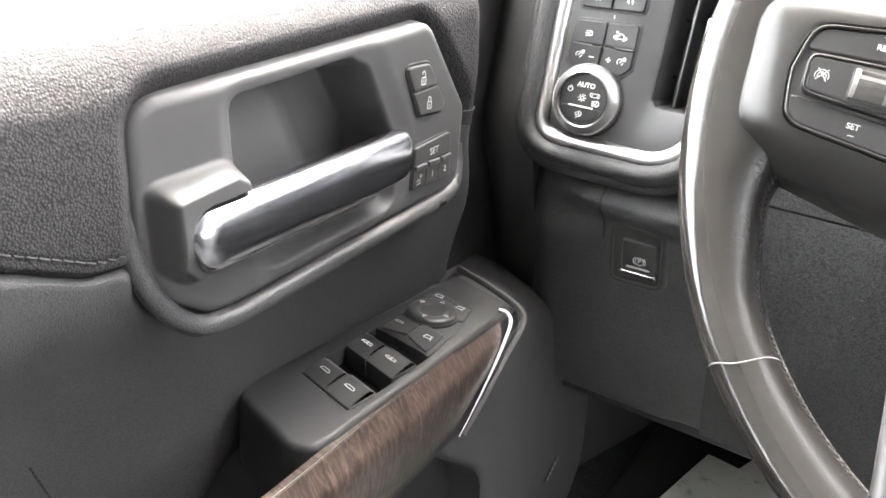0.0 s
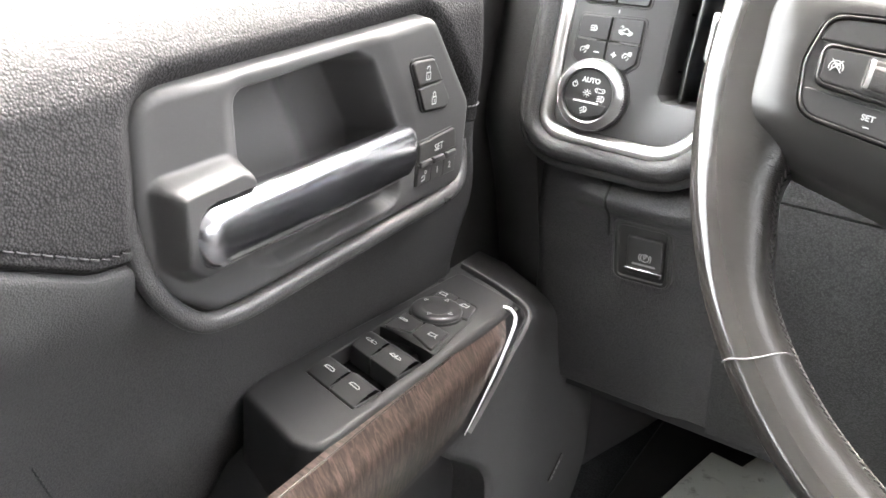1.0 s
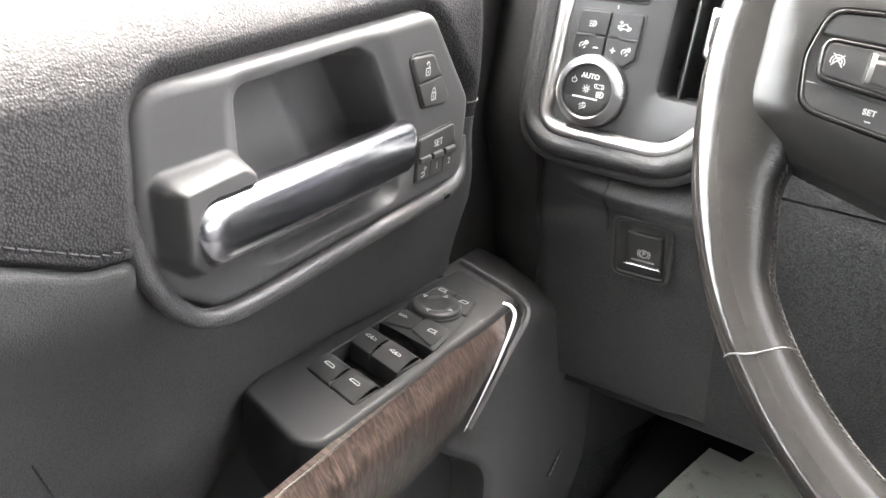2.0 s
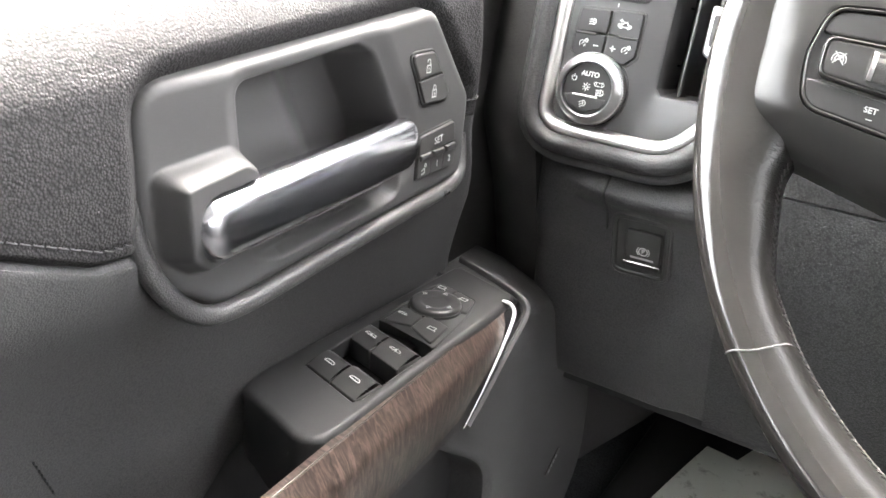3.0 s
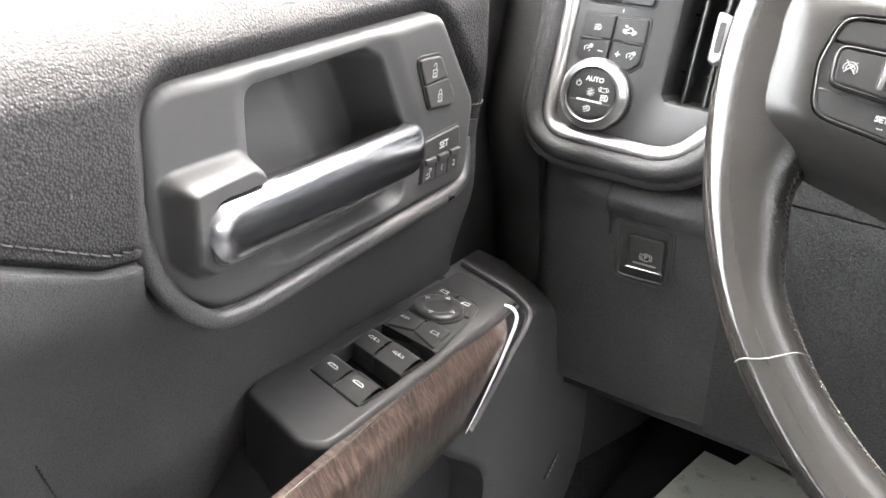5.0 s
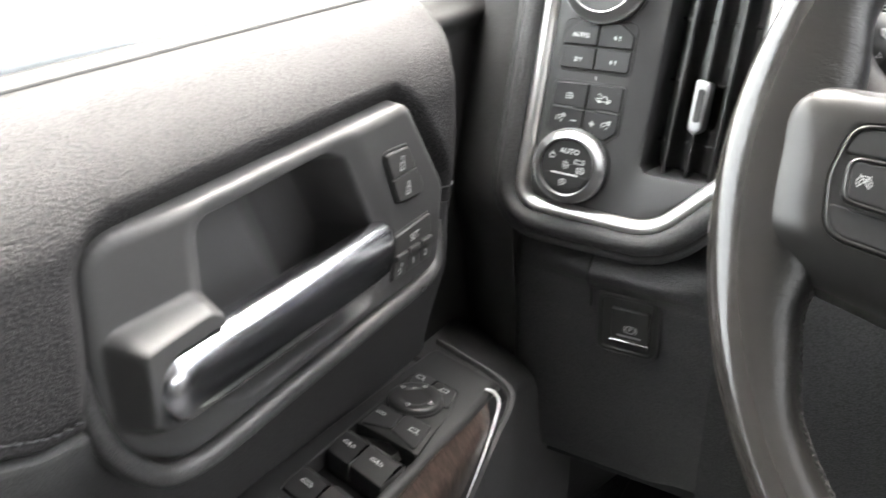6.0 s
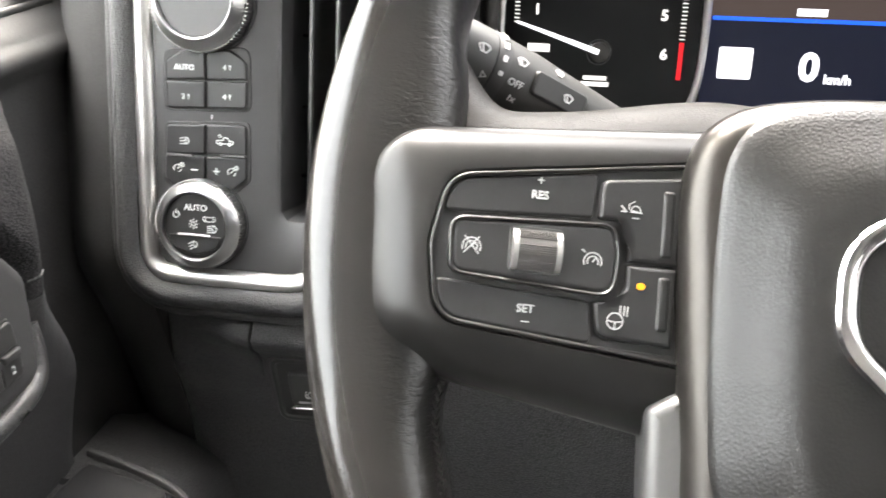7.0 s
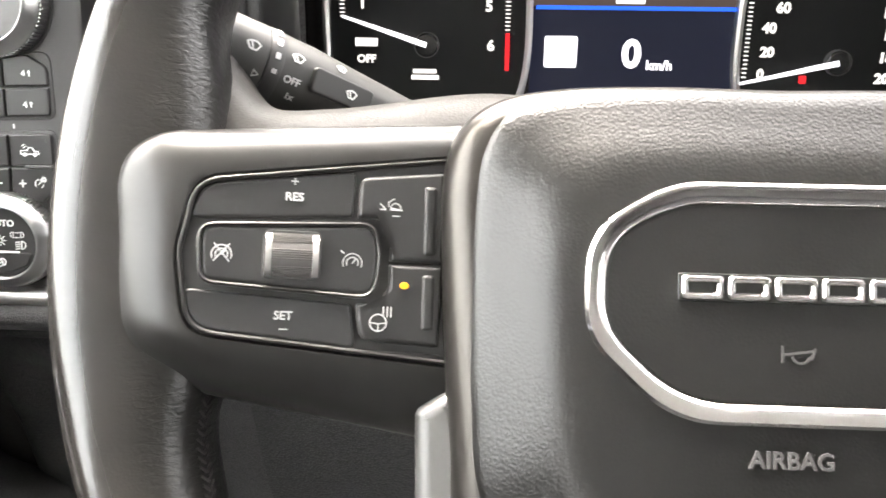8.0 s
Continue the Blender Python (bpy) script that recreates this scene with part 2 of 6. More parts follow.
STALKMAT = surface("stalk_plastic", (0.034, 0.034, 0.033), 0.46, grain=0.06, cell=0.0005, kind="fine", vary=0.1, spec=0.4)
ROLLER = surface("ribbed_roller_metal", (0.11, 0.105, 0.102), 0.40, metal=0.6, vary=0.06)
DIALFACE = surface("matt_dial_black", (0.006, 0.006, 0.0062), 0.6, vary=0.1, spec=0.15)
RUBBER = surface("black_rubber", (0.020, 0.020, 0.020), 0.6, vary=0.2)
SNOW = surface("pale_packed_snow", (0.78, 0.79, 0.80), 0.8, grain=0.3, cell=0.25, kind="fine", vary=0.06, blotch=0.4)
SLUSH = surface("wet_grey_asphalt", (0.10, 0.102, 0.108), 0.7, grain=0.3, cell=0.05, kind="fine", vary=0.25, blotch=1.5)
REDPAINT = surface("dark_red_paint", (0.16, 0.02, 0.03), 0.25, coat=0.6, vary=0.1)
GREYPAINT = surface("grey_car_paint", (0.22, 0.23, 0.25), 0.3, coat=0.5, vary=0.08)
PAPER = paper_mat()
WOOD = wood()
GLASS = clear_glass()
SCREEN = glow("screen_navy", (0.0035, 0.0045, 0.0115), 0.8)
SCREENTOP = glow("screen_brown", (0.035, 0.026, 0.024), 0.8)
LIT = glow("lit_white", (0.85, 0.88, 1.0), 0.8)
LITDIM = glow("lit_white_dim", (0.80, 0.80, 0.80), 0.6)
LITBLUE = glow("lit_blue", (0.008, 0.09, 0.75), 0.72)
LITRED = glow("lit_red", (0.75, 0.02, 0.03), 0.44)
LITORANGE = glow("lit_orange", (1.0, 0.40, 0.02), 0.68)


# ---- building helpers ----
def fillet(points, seg=5):
    """A closed outline from corners (x, y, radius)."""
    out = []
    n = len(points)
    for i in range(n):
        p = Vector(points[i][:2])
        a, b = Vector(points[i - 1][:2]) - p, Vector(points[(i + 1) % n][:2]) - p
        r = points[i][2] if len(points[i]) > 2 else 0
        if r <= 0:
            out.append((p.x, p.y))
            continue
        half = a.angle(b) / 2
        cut = min(r / max(math.tan(half), 0.05), 0.48 * a.length, 0.48 * b.length)
        s, e = p + a.normalized() * cut, p + b.normalized() * cut
        for k in range(seg + 1):
            t = k / seg
            q = s * (1 - t) ** 2 + p * 2 * t * (1 - t) + e * t ** 2
            out.append((q.x, q.y))
    return out


def area2(poly):
    return sum(poly[i - 1][0] * poly[i][1] - poly[i][0] * poly[i - 1][1] for i in range(len(poly)))


def inset(poly, d):
    """The outline moved inwards by d (outwards where d is negative)."""
    s = 1 if area2(poly) > 0 else -1
    n, out = len(poly), []
    for i in range(n):
        p, a, b = Vector(poly[i]), Vector(poly[i - 1]), Vector(poly[(i + 1) % n])
        e1, e2 = p - a, b - p
        if e1.length < 1e-9 or e2.length < 1e-9:
            e1 = e2 = b - a
        n1, n2 = Vector((-e1.y, e1.x)).normalized(), Vector((-e2.y, e2.x)).normalized()
        m = n1 + n2
        if m.length < 1e-6:
            m = n1
        m.normalize()
        q = p + m * (s * d / max(0.45, m.dot(n1)))
        out.append((q.x, q.y))
    return out


def rect(x0, y0, x1, y1, r, seg=4):
    return fillet([(x0, y0, r), (x1, y0, r), (x1, y1, r), (x0, y1, r)], seg)


def circle(cx, cy, r, n=40, r2=None):
    return [(cx + r * math.cos(2 * math.pi * i / n), cy + (r2 or r) * math.sin(2 * math.pi * i / n)) for i in range(n)]


def arc(cx, cy, r, a0, a1, n=10):
    return [(cx + r * math.cos(radians(a0 + (a1 - a0) * i / n)), cy + r * math.sin(radians(a0 + (a1 - a0) * i / n))) for i in range(n + 1)]


def loft(rings, caps=(True, True), loop=False, closed=True):
    bm = bmesh.new()
    vs = [[bm.verts.new(p) for p in r] for r in rings]
    n = len(vs[0])
    pairs = list(zip(vs, vs[1:])) + ([(vs[-1], vs[0])] if loop else [])
    for a, b in pairs:
        for i in range(n if closed else n - 1):
            j = (i + 1) % n
            bm.faces.new((a[i], a[j], b[j], b[i]))
    if closed and not loop:
        ends = []
        if caps[0]:
            ends.append(bm.faces.new(list(reversed(vs[0]))))
        if caps[1]:
            ends.append(bm.faces.new(vs[-1]))
        if ends and n > 4:
            bmesh.ops.triangulate(bm, faces=ends, ngon_method='EAR_CLIP')
    return bm


def plate(poly, z0, z1, bev=0.0008, steps=3, lift=None):
    """A slab over an outline, its upper edge rounded. lift(x, y) bends it."""
    if area2(poly) < 0:
        poly = poly[::-1]
    rings = [[(x, y, z0) for x, y in poly], [(x, y, z1 - bev) for x, y in poly]]
    for k in range(1, steps + 1):
        a = math.pi / 2 * k / steps
        q = inset(poly, bev * (1 - math.cos(a)))
        rings.append([(x, y, z1 - bev + bev * math.sin(a)) for x, y in q])
    rings.append([(x, y, z1) for x, y in inset(poly, bev * 1.15)])
    if lift:
        rings = [[(x, y, z + lift(x, y)) for x, y, z in r] for r in rings]
    return loft(rings)


def frame_ring(outer, inner, z0, z1, bev=0.0006):
    """A raised frame between two outlines with equally many corners."""
    return loft([[(x, y, z0) for x, y in outer], [(x, y, z1 - bev) for x, y in outer],
                 [(x, y, z1) for x, y in inset(outer, bev)], [(x, y, z1) for x, y in inset(inner, -bev)],
                 [(x, y, z1 - bev) for x, y in inner], [(x, y, z0) for x, y in inner]], loop=True)


def polar(poly, c, n=96):
    """The outline seen from c at n even angles."""
    out = []
    for i in range(n):
        a = 2 * math.pi * i / n
        d = Vector((math.cos(a), math.sin(a)))
        best = 0
        for j in range(len(poly)):
            p, q = Vector(poly[j - 1]) - Vector(c), Vector(poly[j]) - Vector(c)
            e = q - p
            den = d.x * e.y - d.y * e.x
            if abs(den) < 1e-12:
                continue
            t = (p.x * e.y - p.y * e.x) / den
            u = (p.x * d.y - p.y * d.x) / den
            if t > 0 and -1e-6 <= u <= 1 + 1e-6:
                best = max(best, t)
        out.append((c[0] + d.x * best, c[1] + d.y * best))
    return out


def sweep(path, section, up=(0, 0, 1), loop=False, scale=None):
    """A section (x across, y along up) carried along a path."""
    rings, n = [], len(path)
    for i in range(n):
        p = Vector(path[i])
        a = Vector(path[i - 1] if (i or loop) else path[i])
        b = Vector(path[(i + 1) % n] if (i < n - 1 or loop) else path[i])
        t = (b - a).normalized()
        side = t.cross(Vector(up)).normalized()
        u2 = side.cross(t).normalized()
        s = scale(i / max(1, n - 1)) if scale else 1
        rings.append([tuple(p + side * (x * s) + u2 * (y * s)) for x, y in section])
    return loft(rings, loop=loop)


def smooth_path(points, seg=8, loop=False):
    """A Catmull-Rom curve through the points."""
    pts = [Vector(p) for p in points]
    n, out = len(pts), []
    for i in range(n if loop else n - 1):
        g = (lambda k: pts[k % n]) if loop else (lambda k: pts[min(max(k, 0), n - 1)])
        p0, p1, p2, p3 = g(i - 1), g(i), g(i + 1), g(i + 2)
        for k in range(seg):
            t = k / seg
            out.append(tuple(0.5 * (2 * p1 + (p2 - p0) * t + (2 * p0 - 5 * p1 + 4 * p2 - p3) * t * t + (3 * p1 - p0 - 3 * p2 + p3) * t ** 3)))
    if not loop:
        out.append(tuple(pts[-1]))
    return out


def merged(*bms):
    out = bmesh.new()
    for b in bms:
        me = bpy.data.meshes.new("tmp")
        b.to_mesh(me)
        out.from_mesh(me)
        bpy.data.meshes.remove(me)
        b.free()
    return out


def moved(bm, m):
    bmesh.ops.transform(bm, matrix=m, verts=bm.verts)
    return bm


def part(name, bm, material, parent=None, label="", m=None, sharp=0.6, flat=False):
    bmesh.ops.recalc_face_normals(bm, faces=bm.faces)
    for f in bm.faces:
        f.smooth = not flat
    for e in bm.edges:
        if len(e.link_faces) == 2 and e.calc_face_angle(0) > sharp:
            e.smooth = False
    me = bpy.data.meshes.new(name)
    bm.to_mesh(me)
    bm.free()
    me.materials.append(material)
    ob = new(name, me)
    if parent:
        ob.parent = parent
    if m:
        ob.matrix_basis = m
    return tagged(ob, label=label)


def thing(name, label, category, m=None, group="", kind=""):
    ob = new(name)
    ob.empty_display_size = 0.02
    if m:
        ob.matrix_basis = m
    return tagged(ob, label, category, group, kind)


def axes(o, ex, ey, ez):
    m = Matrix.Identity(4)
    for i, v in enumerate((ex, ey, ez)):
        for j in range(3):
            m[j][i] = v[j]
    m.translation = Vector(o)
    return m


def strokes(lines, width, z=0.0, thick=0.00012, closed=()):
    """Printed strokes: flat ribbons along polylines."""
    bm = bmesh.new()
    for k, line in enumerate(lines):
        pts = list(line) + ([line[0]] if k in closed else [])
        for (x0, y0), (x1, y1) in zip(pts, pts[1:]):
            d = Vector((x1 - x0, y1 - y0))
            if d.length < 1e-7:
                continue
            d.normalize()
            s = Vector((-d.y, d.x)) * width / 2
            e = d * width * 0.35
            q = [(x0 - e.x + s.x, y0 - e.y + s.y), (x0 - e.x - s.x, y0 - e.y - s.y), (x1 + e.x - s.x, y1 + e.y - s.y), (x1 + e.x + s.x, y1 + e.y + s.y)]
            lo, hi = [bm.verts.new((*p, z - thick)) for p in q], [bm.verts.new((*p, z + thick)) for p in q]
            bm.faces.new(hi)
            for i in range(4):
                bm.faces.new((lo[i], lo[(i + 1) % 4], hi[(i + 1) % 4], hi[i]))
    return bm


def letters(text, size, z=0.0, thick=0.00012, bold=0.0):
    """Printed characters in the built-in font, centred on the origin."""
    cu = bpy.data.curves.new("text", 'FONT')
    cu.body, cu.size, cu.align_x, cu.align_y = text, size, 'CENTER', 'CENTER'
    cu.extrude, cu.offset, cu.resolution_u = thick, bold, 3
    ob = new("text", cu)
    dg = bpy.context.evaluated_depsgraph_get()
    me = bpy.data.meshes.new_from_object(ob.evaluated_get(dg))
    bm = bmesh.new()
    bm.from_mesh(me)
    bpy.data.objects.remove(ob)
    bpy.data.curves.remove(cu)
    bpy.data.meshes.remove(me)
    bmesh.ops.translate(bm, verts=bm.verts, vec=(0, 0, z))
    return bm


def bars(list_of_rects, z=0.0):
    return merged(*[plate(rect(*r, 0.0002, 2), z - 0.0001, z + 0.0001, 0.00002, 1) for r in list_of_rects])


def at(x, y, z=0.0, a=0.0):
    return Matrix.Translation((x, y, z)) @ Matrix.Rotation(radians(a), 4, 'Z')


def smoothstep(a, b, x):
    t = min(1.0, max(0.0, (x - a) / (b - a)))
    return t * t * (3 - 2 * t)


def table(rows, x):
    """A smooth monotone reading between rows (x, y) in rising x."""
    if x <= rows[0][0]:
        return rows[0][1]
    if x >= rows[-1][0]:
        return rows[-1][1]
    i = max(k for k in range(len(rows) - 1) if rows[k][0] <= x)

    def secant(k):
        return (rows[k + 1][1] - rows[k][1]) / (rows[k + 1][0] - rows[k][0])

    def slope(k):
        if k == 0 or k == len(rows) - 1:
            return secant(min(k, len(rows) - 2))
        p, q = secant(k - 1), secant(k)
        return 2 * p * q / (p + q) if p * q > 0 else 0.0
    h = rows[i + 1][0] - rows[i][0]
    t = (x - rows[i][0]) / h
    return ((2 * t ** 3 - 3 * t * t + 1) * rows[i][1] + (t ** 3 - 2 * t * t + t) * h * slope(i)
            + (3 * t * t - 2 * t ** 3) * rows[i + 1][1] + (t ** 3 - t * t) * h * slope(i + 1))


def distance(poly, p):
    """Signed distance to an outline, negative inside."""
    best, inside, x, y = 1e9, False, p[0], p[1]
    for i in range(len(poly)):
        (x0, y0), (x1, y1) = poly[i - 1], poly[i]
        dx, dy = x1 - x0, y1 - y0
        t = max(0, min(1, ((x - x0) * dx + (y - y0) * dy) / max(dx * dx + dy * dy, 1e-12)))
        best = min(best, math.hypot(x - x0 - t * dx, y - y0 - t * dy))
        if (y0 > y) != (y1 > y) and x < (x1 - x0) * (y - y0) / (y1 - y0) + x0:
            inside = not inside
    return -best if inside else best


def skin(us, vs, place, back=None):
    """A grid surface; with back, a second sheet behind it closes a solid."""
    bm = bmesh.new()
    g = [[bm.verts.new(place(u, v)) for v in vs] for u in us]
    for i in range(len(us) - 1):
        for j in range(len(vs) - 1):
            bm.faces.new((g[i][j], g[i + 1][j], g[i + 1][j + 1], g[i][j + 1]))
    if back:
        h = [[bm.verts.new(Vector(place(u, v)) + Vector(back)) for v in vs] for u in us]
        for i in range(len(us) - 1):
            for j in range(len(vs) - 1):
                bm.faces.new((h[i][j], h[i][j + 1], h[i + 1][j + 1], h[i + 1][j]))
        for i in range(len(us) - 1):
            for j in (0, -1):
                bm.faces.new((g[i][j], g[i + 1][j], h[i + 1][j], h[i][j]))
        for j in range(len(vs) - 1):
            for i in (0, -1):
                bm.faces.new((g[i][j], g[i][j + 1], h[i][j + 1], h[i][j]))
    return bm


def span(a, b, n):
    return [a + (b - a) * i / n for i in range(n + 1)]


def box(x0, y0, z0, x1, y1, z1, bev=0.004):
    return plate(rect(x0, y0, x1, y1, bev, 3), z0, z1, bev, 2)


# ---- the ground outside and the cab's shell ----
def plain(name, bm, material, label, category, kind="structure"):
    return tagged(part(name, bm, material), label, category, kind=kind)


plain("ground", skin(span(-900, 900, 4), span(-900, 900, 4), lambda u, v: (u, v, -0.75), (0, 0, -0.5)), SNOW,
      "pale snow-covered parking lot outside the truck", "ground")
plain("road", skin(span(-30, 40, 60), span(0, 1, 10), lambda u, v: (-5.2 - 0.72 * u + (3.1 + 0.15 * math.sin(u * 1.3)) * v, 7.35 + 0.69 * u + (3.3 + 0.15 * math.sin(u * 1.9)) * v, -0.74), (0, 0, -0.008)), SLUSH,
      "wet grey driving lane cleared through the snow", "road")
plain("floor", box(-0.34, -1.36, -0.05, 1.35, 1.25, -0.004), CARPET, "black carpeted floor of the truck cab", "floor")
plain("ceiling", box(-0.27, -1.36, 1.12, 1.29, 0.42, 1.16, 0.02), HEADLINER, "grey fabric headliner of the cab", "ceiling")
# unseen, closed where rear glass would be, to keep wheel reflections dark
plain("blocker_rear", box(-0.40, -1.42, -0.05, 1.36, -1.36, 1.13, 0.01), TRIMGREY, "unseen dark wall added to shut out light from behind", "wall")
plain("wall_passenger", box(1.30, -1.36, -0.05, 1.36, 1.2, 0.68, 0.01), LOWER, "dark plastic inner side of the passenger doors", "wall")
# unseen upper wall added in place of a side window, blocking its light
plain("blocker_rear_side", box(1.30, -1.36, 0.68, 1.36, -0.42, 1.13, 0.01), TRIMGREY, "unseen dark wall added to shut out light at the right rear", "wall")
plain("wall_rear_door", box(-0.40, -1.36, -0.05, -0.34, -0.51, 0.575, 0.01), LOWER, "dark plastic inner side of the rear door", "wall")
plain("wall_cowl", box(-0.385, 0.78, -0.05, -0.345, 1.20, 0.70, 0.01), TRIMGREY, "dark plastic cowl side beside the dashboard", "wall")
plain("wall_firewall", box(-0.36, 1.18, -0.05, 1.36, 1.24, 0.62, 0.01), CARPET, "black carpeted firewall behind the pedals", "wall")


def pillar(a, b, w, label):
    sec = fillet([(-w, -0.03, 0.012), (w, -0.03, 0.012), (w, 0.03, 0.012), (-w, 0.03, 0.012)], 3)
    plain("trim", sweep([a, b], sec, up=(1, 0, 0)), TRIMGREY, label, "pillar")


pillar((-0.32, 1.02, 0.60), (-0.24, 0.40, 1.13), 0.045, "grey plastic windshield pillar trim on the driver side")
pillar((1.32, 1.02, 0.60), (1.24, 0.40, 1.13), 0.045, "grey plastic windshield pillar trim on the passenger side")
pillar((-0.33, -0.42, 0.10), (-0.25, -0.40, 1.13), 0.06, "grey plastic door pillar trim on the driver side")
pillar((1.33, -0.42, 0.10), (1.25, -0.40, 1.13), 0.06, "grey plastic door pillar trim on the passenger side")

RAIL = fillet([(-0.075, -0.085, 0.03), (0.065, -0.055, 0.04), (0.065, 0.075, 0.02), (-0.075, 0.075, 0.02)], 4)
plain("trim", sweep([(-0.265, -1.36, 1.075), (-0.265, 0.46, 1.075)], RAIL, up=(0, 0, 1)), HEADLINER, "grey fabric roof rail over the driver side doors", "roof rail")
plain("trim", sweep([(1.265, 0.46, 1.075), (1.265, -1.36, 1.075)], RAIL, up=(0, 0, 1)), HEADLINER, "grey fabric roof rail over the passenger side doors", "roof rail")

# ---- the driver's door ----
DX = -0.257
BEZEL = fillet([(0.2212, 0.5250, 0.020), (0.310, 0.5300, 0.0), (0.4285, 0.5372, 0.016), (0.4745, 0.4800, 0.016), (0.4725, 0.4270, 0.014), (0.335, 0.4205, 0.0),
                (0.2590, 0.4155, 0.018), (0.2320, 0.4325, 0.026), (0.2222, 0.4600, 0.034)], 7)
PROFILE = [(-0.02, -0.285), (0.08, -0.262), (0.17, -0.258), (0.24, -0.298), (0.30, -0.301), (0.33, -0.297), (0.36, -0.291), (0.40, -0.280), (0.430, -0.2685),
           (0.450, -0.262), (0.470, -0.2575), (0.50, -0.2560), (0.526, -0.2585), (0.538, -0.2640), (0.548, -0.2730), (0.556, -0.2855),
           (0.561, -0.297), (0.5635, -0.310), (0.5645, -0.322)]


def sill(y):
    return 0.053 * (y - 0.228)


FRONT = [(0.20, -0.304), (0.522, -0.304), (0.532, -0.3025), (0.5385, -0.2985), (0.5440, -0.2955), (0.5485, -0.2970), (0.5520, -0.3025), (0.5560, -0.3065), (0.5645, -0.322)]


def front_x(y, z):
    """The door's front panel: flat below, a soft ridge along it, then a slope up to the glass."""
    return table(FRONT, z - sill(y))


WELT = 0.0072


def seam_z(y):
    """Height of the stitched seam that parts the leather pad from the lower panel."""
    curl = 0.0055 * smoothstep(0.194, 0.2154, y)
    return 0.4560 + curl + (0.46 * (0.2154 - y) if y < 0.2154 else 0.04 * (y - 0.2154))


def door_x(y, z):
    zz = z - sill(y) * smoothstep(0.50, 0.56, z)
    x = table(PROFILE, zz)
    d = distance(BEZEL, (y, z))
    x -= 0.011 * (1 - smoothstep(-0.004, 0.012, d)) + 0.050 * (1 - smoothstep(-0.016, -0.006, d))
    x -= 0.022 * smoothstep(0.31, 0.17, y) * smoothstep(0.45, 0.34, z)
    s = z - seam_z(y)
    if y < 0.23:
        x -= 0.0009 * math.exp(-(s / 0.0018) ** 2)
        x -= 0.0045 * math.exp(-((s + WELT) / 0.0021) ** 2)
    end = 0.478 + 0.05 * smoothstep(0.47, 0.38, z) + 0.20 * smoothstep(0.33, 0.20, z) + 0.03 * smoothstep(0.54, 0.60, z)
    e = max(0.0, y - end)
    if z > 0.47 and e > 0:
        keep = smoothstep(0.500, 0.540, zz)
        low, far = max(x - 26.0 * e * e, -0.34), max(x - 26.0 * e * e, min(x, front_x(y, z) - 0.0012))
        return low + (far - low) * keep
    return max(x - 26.0 * e * e, -0.34)


door = thing("truck_door", "closed charcoal leather and plastic driver door of a pickup", "door")
ys = span(-0.50, 0.14, 20) + span(0.144, 0.50, 178)[1:] + span(0.50, 0.56, 12)[1:]
pad_rows = span(0.0, 1.0, 84)


def pad_place(y, t):
    z0, z1 = seam_z(y) - WELT, 0.5645 + sill(y)
    z = z0 + (z1 - z0) * t
    return (door_x(y, z), y, z)


part("upper_pad", skin(ys, pad_rows, pad_place, (-0.02, 0, 0)), LEATHER, door, "pebbled charcoal leather upper pad, lit at its top")
ys2 = span(-0.50, 0.14, 20) + span(0.144, 0.50, 120)[1:] + span(0.50, 0.76, 26)[1:]


def low_place(y, t):
    z1 = seam_z(min(y, 0.5)) - WELT - 0.0006
    z = -0.02 + (z1 + 0.02) * (1 - (1 - t) ** 1.7)
    return (door_x(y, z), y, z)


part("lower_panel", skin(ys2, span(0, 1, 70), low_place, (-0.02, 0, 0)), LOWER, door, "dark grained plastic lower door panel with faint scuffs")

# stitches along the seam
st = []
for i in range(64):
    y = -0.10 + i * 0.0049
    if y > 0.213:
        break
    z = seam_z(y) + 0.0012
    st.append(sweep([(door_x(y, z) + 0.0004, y, z), (door_x(y + 0.0034, z) + 0.0008, y + 0.0017, z - 0.0008), (door_x(y + 0.0034, z) + 0.0004, y + 0.0034, z - 0.0016)], circle(0, 0, 0.00055, 6)))
tagged(part("stitching", merged(*st), THREAD, door, "grey seam stitching"), kind="stuff")
st = []
for i in range(5):
    z = 0.4745 + 0.0003 * i
    y = 0.479 + i * 0.0022
    st.append(sweep([(door_x(y, z) + 0.0006, y, z), (door_x(y + 0.0016, z) + 0.0006, y + 0.0016, z + 0.0006)], circle(0, 0, 0.0005, 6)))
tagged(part("corner_stitching", merged(*st), PALETHREAD, door), kind="stuff")
st = []
for i in range(8):
    y, z = 0.190 + i * 0.0013, 0.340 - i * 0.0036
    st.append(sweep([(door_x(y, z) + 0.0006, y, z), (door_x(y + 0.0009, z - 0.0025) + 0.0006, y + 0.0009, z - 0.0025)], circle(0, 0, 0.0006, 6)))
tagged(part("elbow_pad_stitching", merged(*st), THREAD, door), kind="stuff")

# rolled lip under the handle surround
lip = [(DX - 0.014, 0.2190, 0.480), (DX - 0.0110, 0.2212, 0.460), (DX - 0.0075, 0.2260, 0.4405), (DX - 0.0045, 0.2360, 0.4250), (DX - 0.0025, 0.2485, 0.4150), (DX - 0.0012, 0.2650, 0.4120),
       (DX - 0.0008, 0.290, 0.4125), (DX - 0.0006, 0.335, 0.4155), (DX - 0.0006, 0.408, 0.4195), (DX - 0.0008, 0.450, 0.4220), (DX - 0.0025, 0.4690, 0.4265), (DX - 0.006, 0.4765, 0.4380), (DX - 0.009, 0.4780, 0.452)]
part("lip", sweep(smooth_path(lip, 8), circle(0, 0, 0.0052, 16), up=(1, 0, 0)), LIPMAT, door, "grained rolled lip below the handle surround")
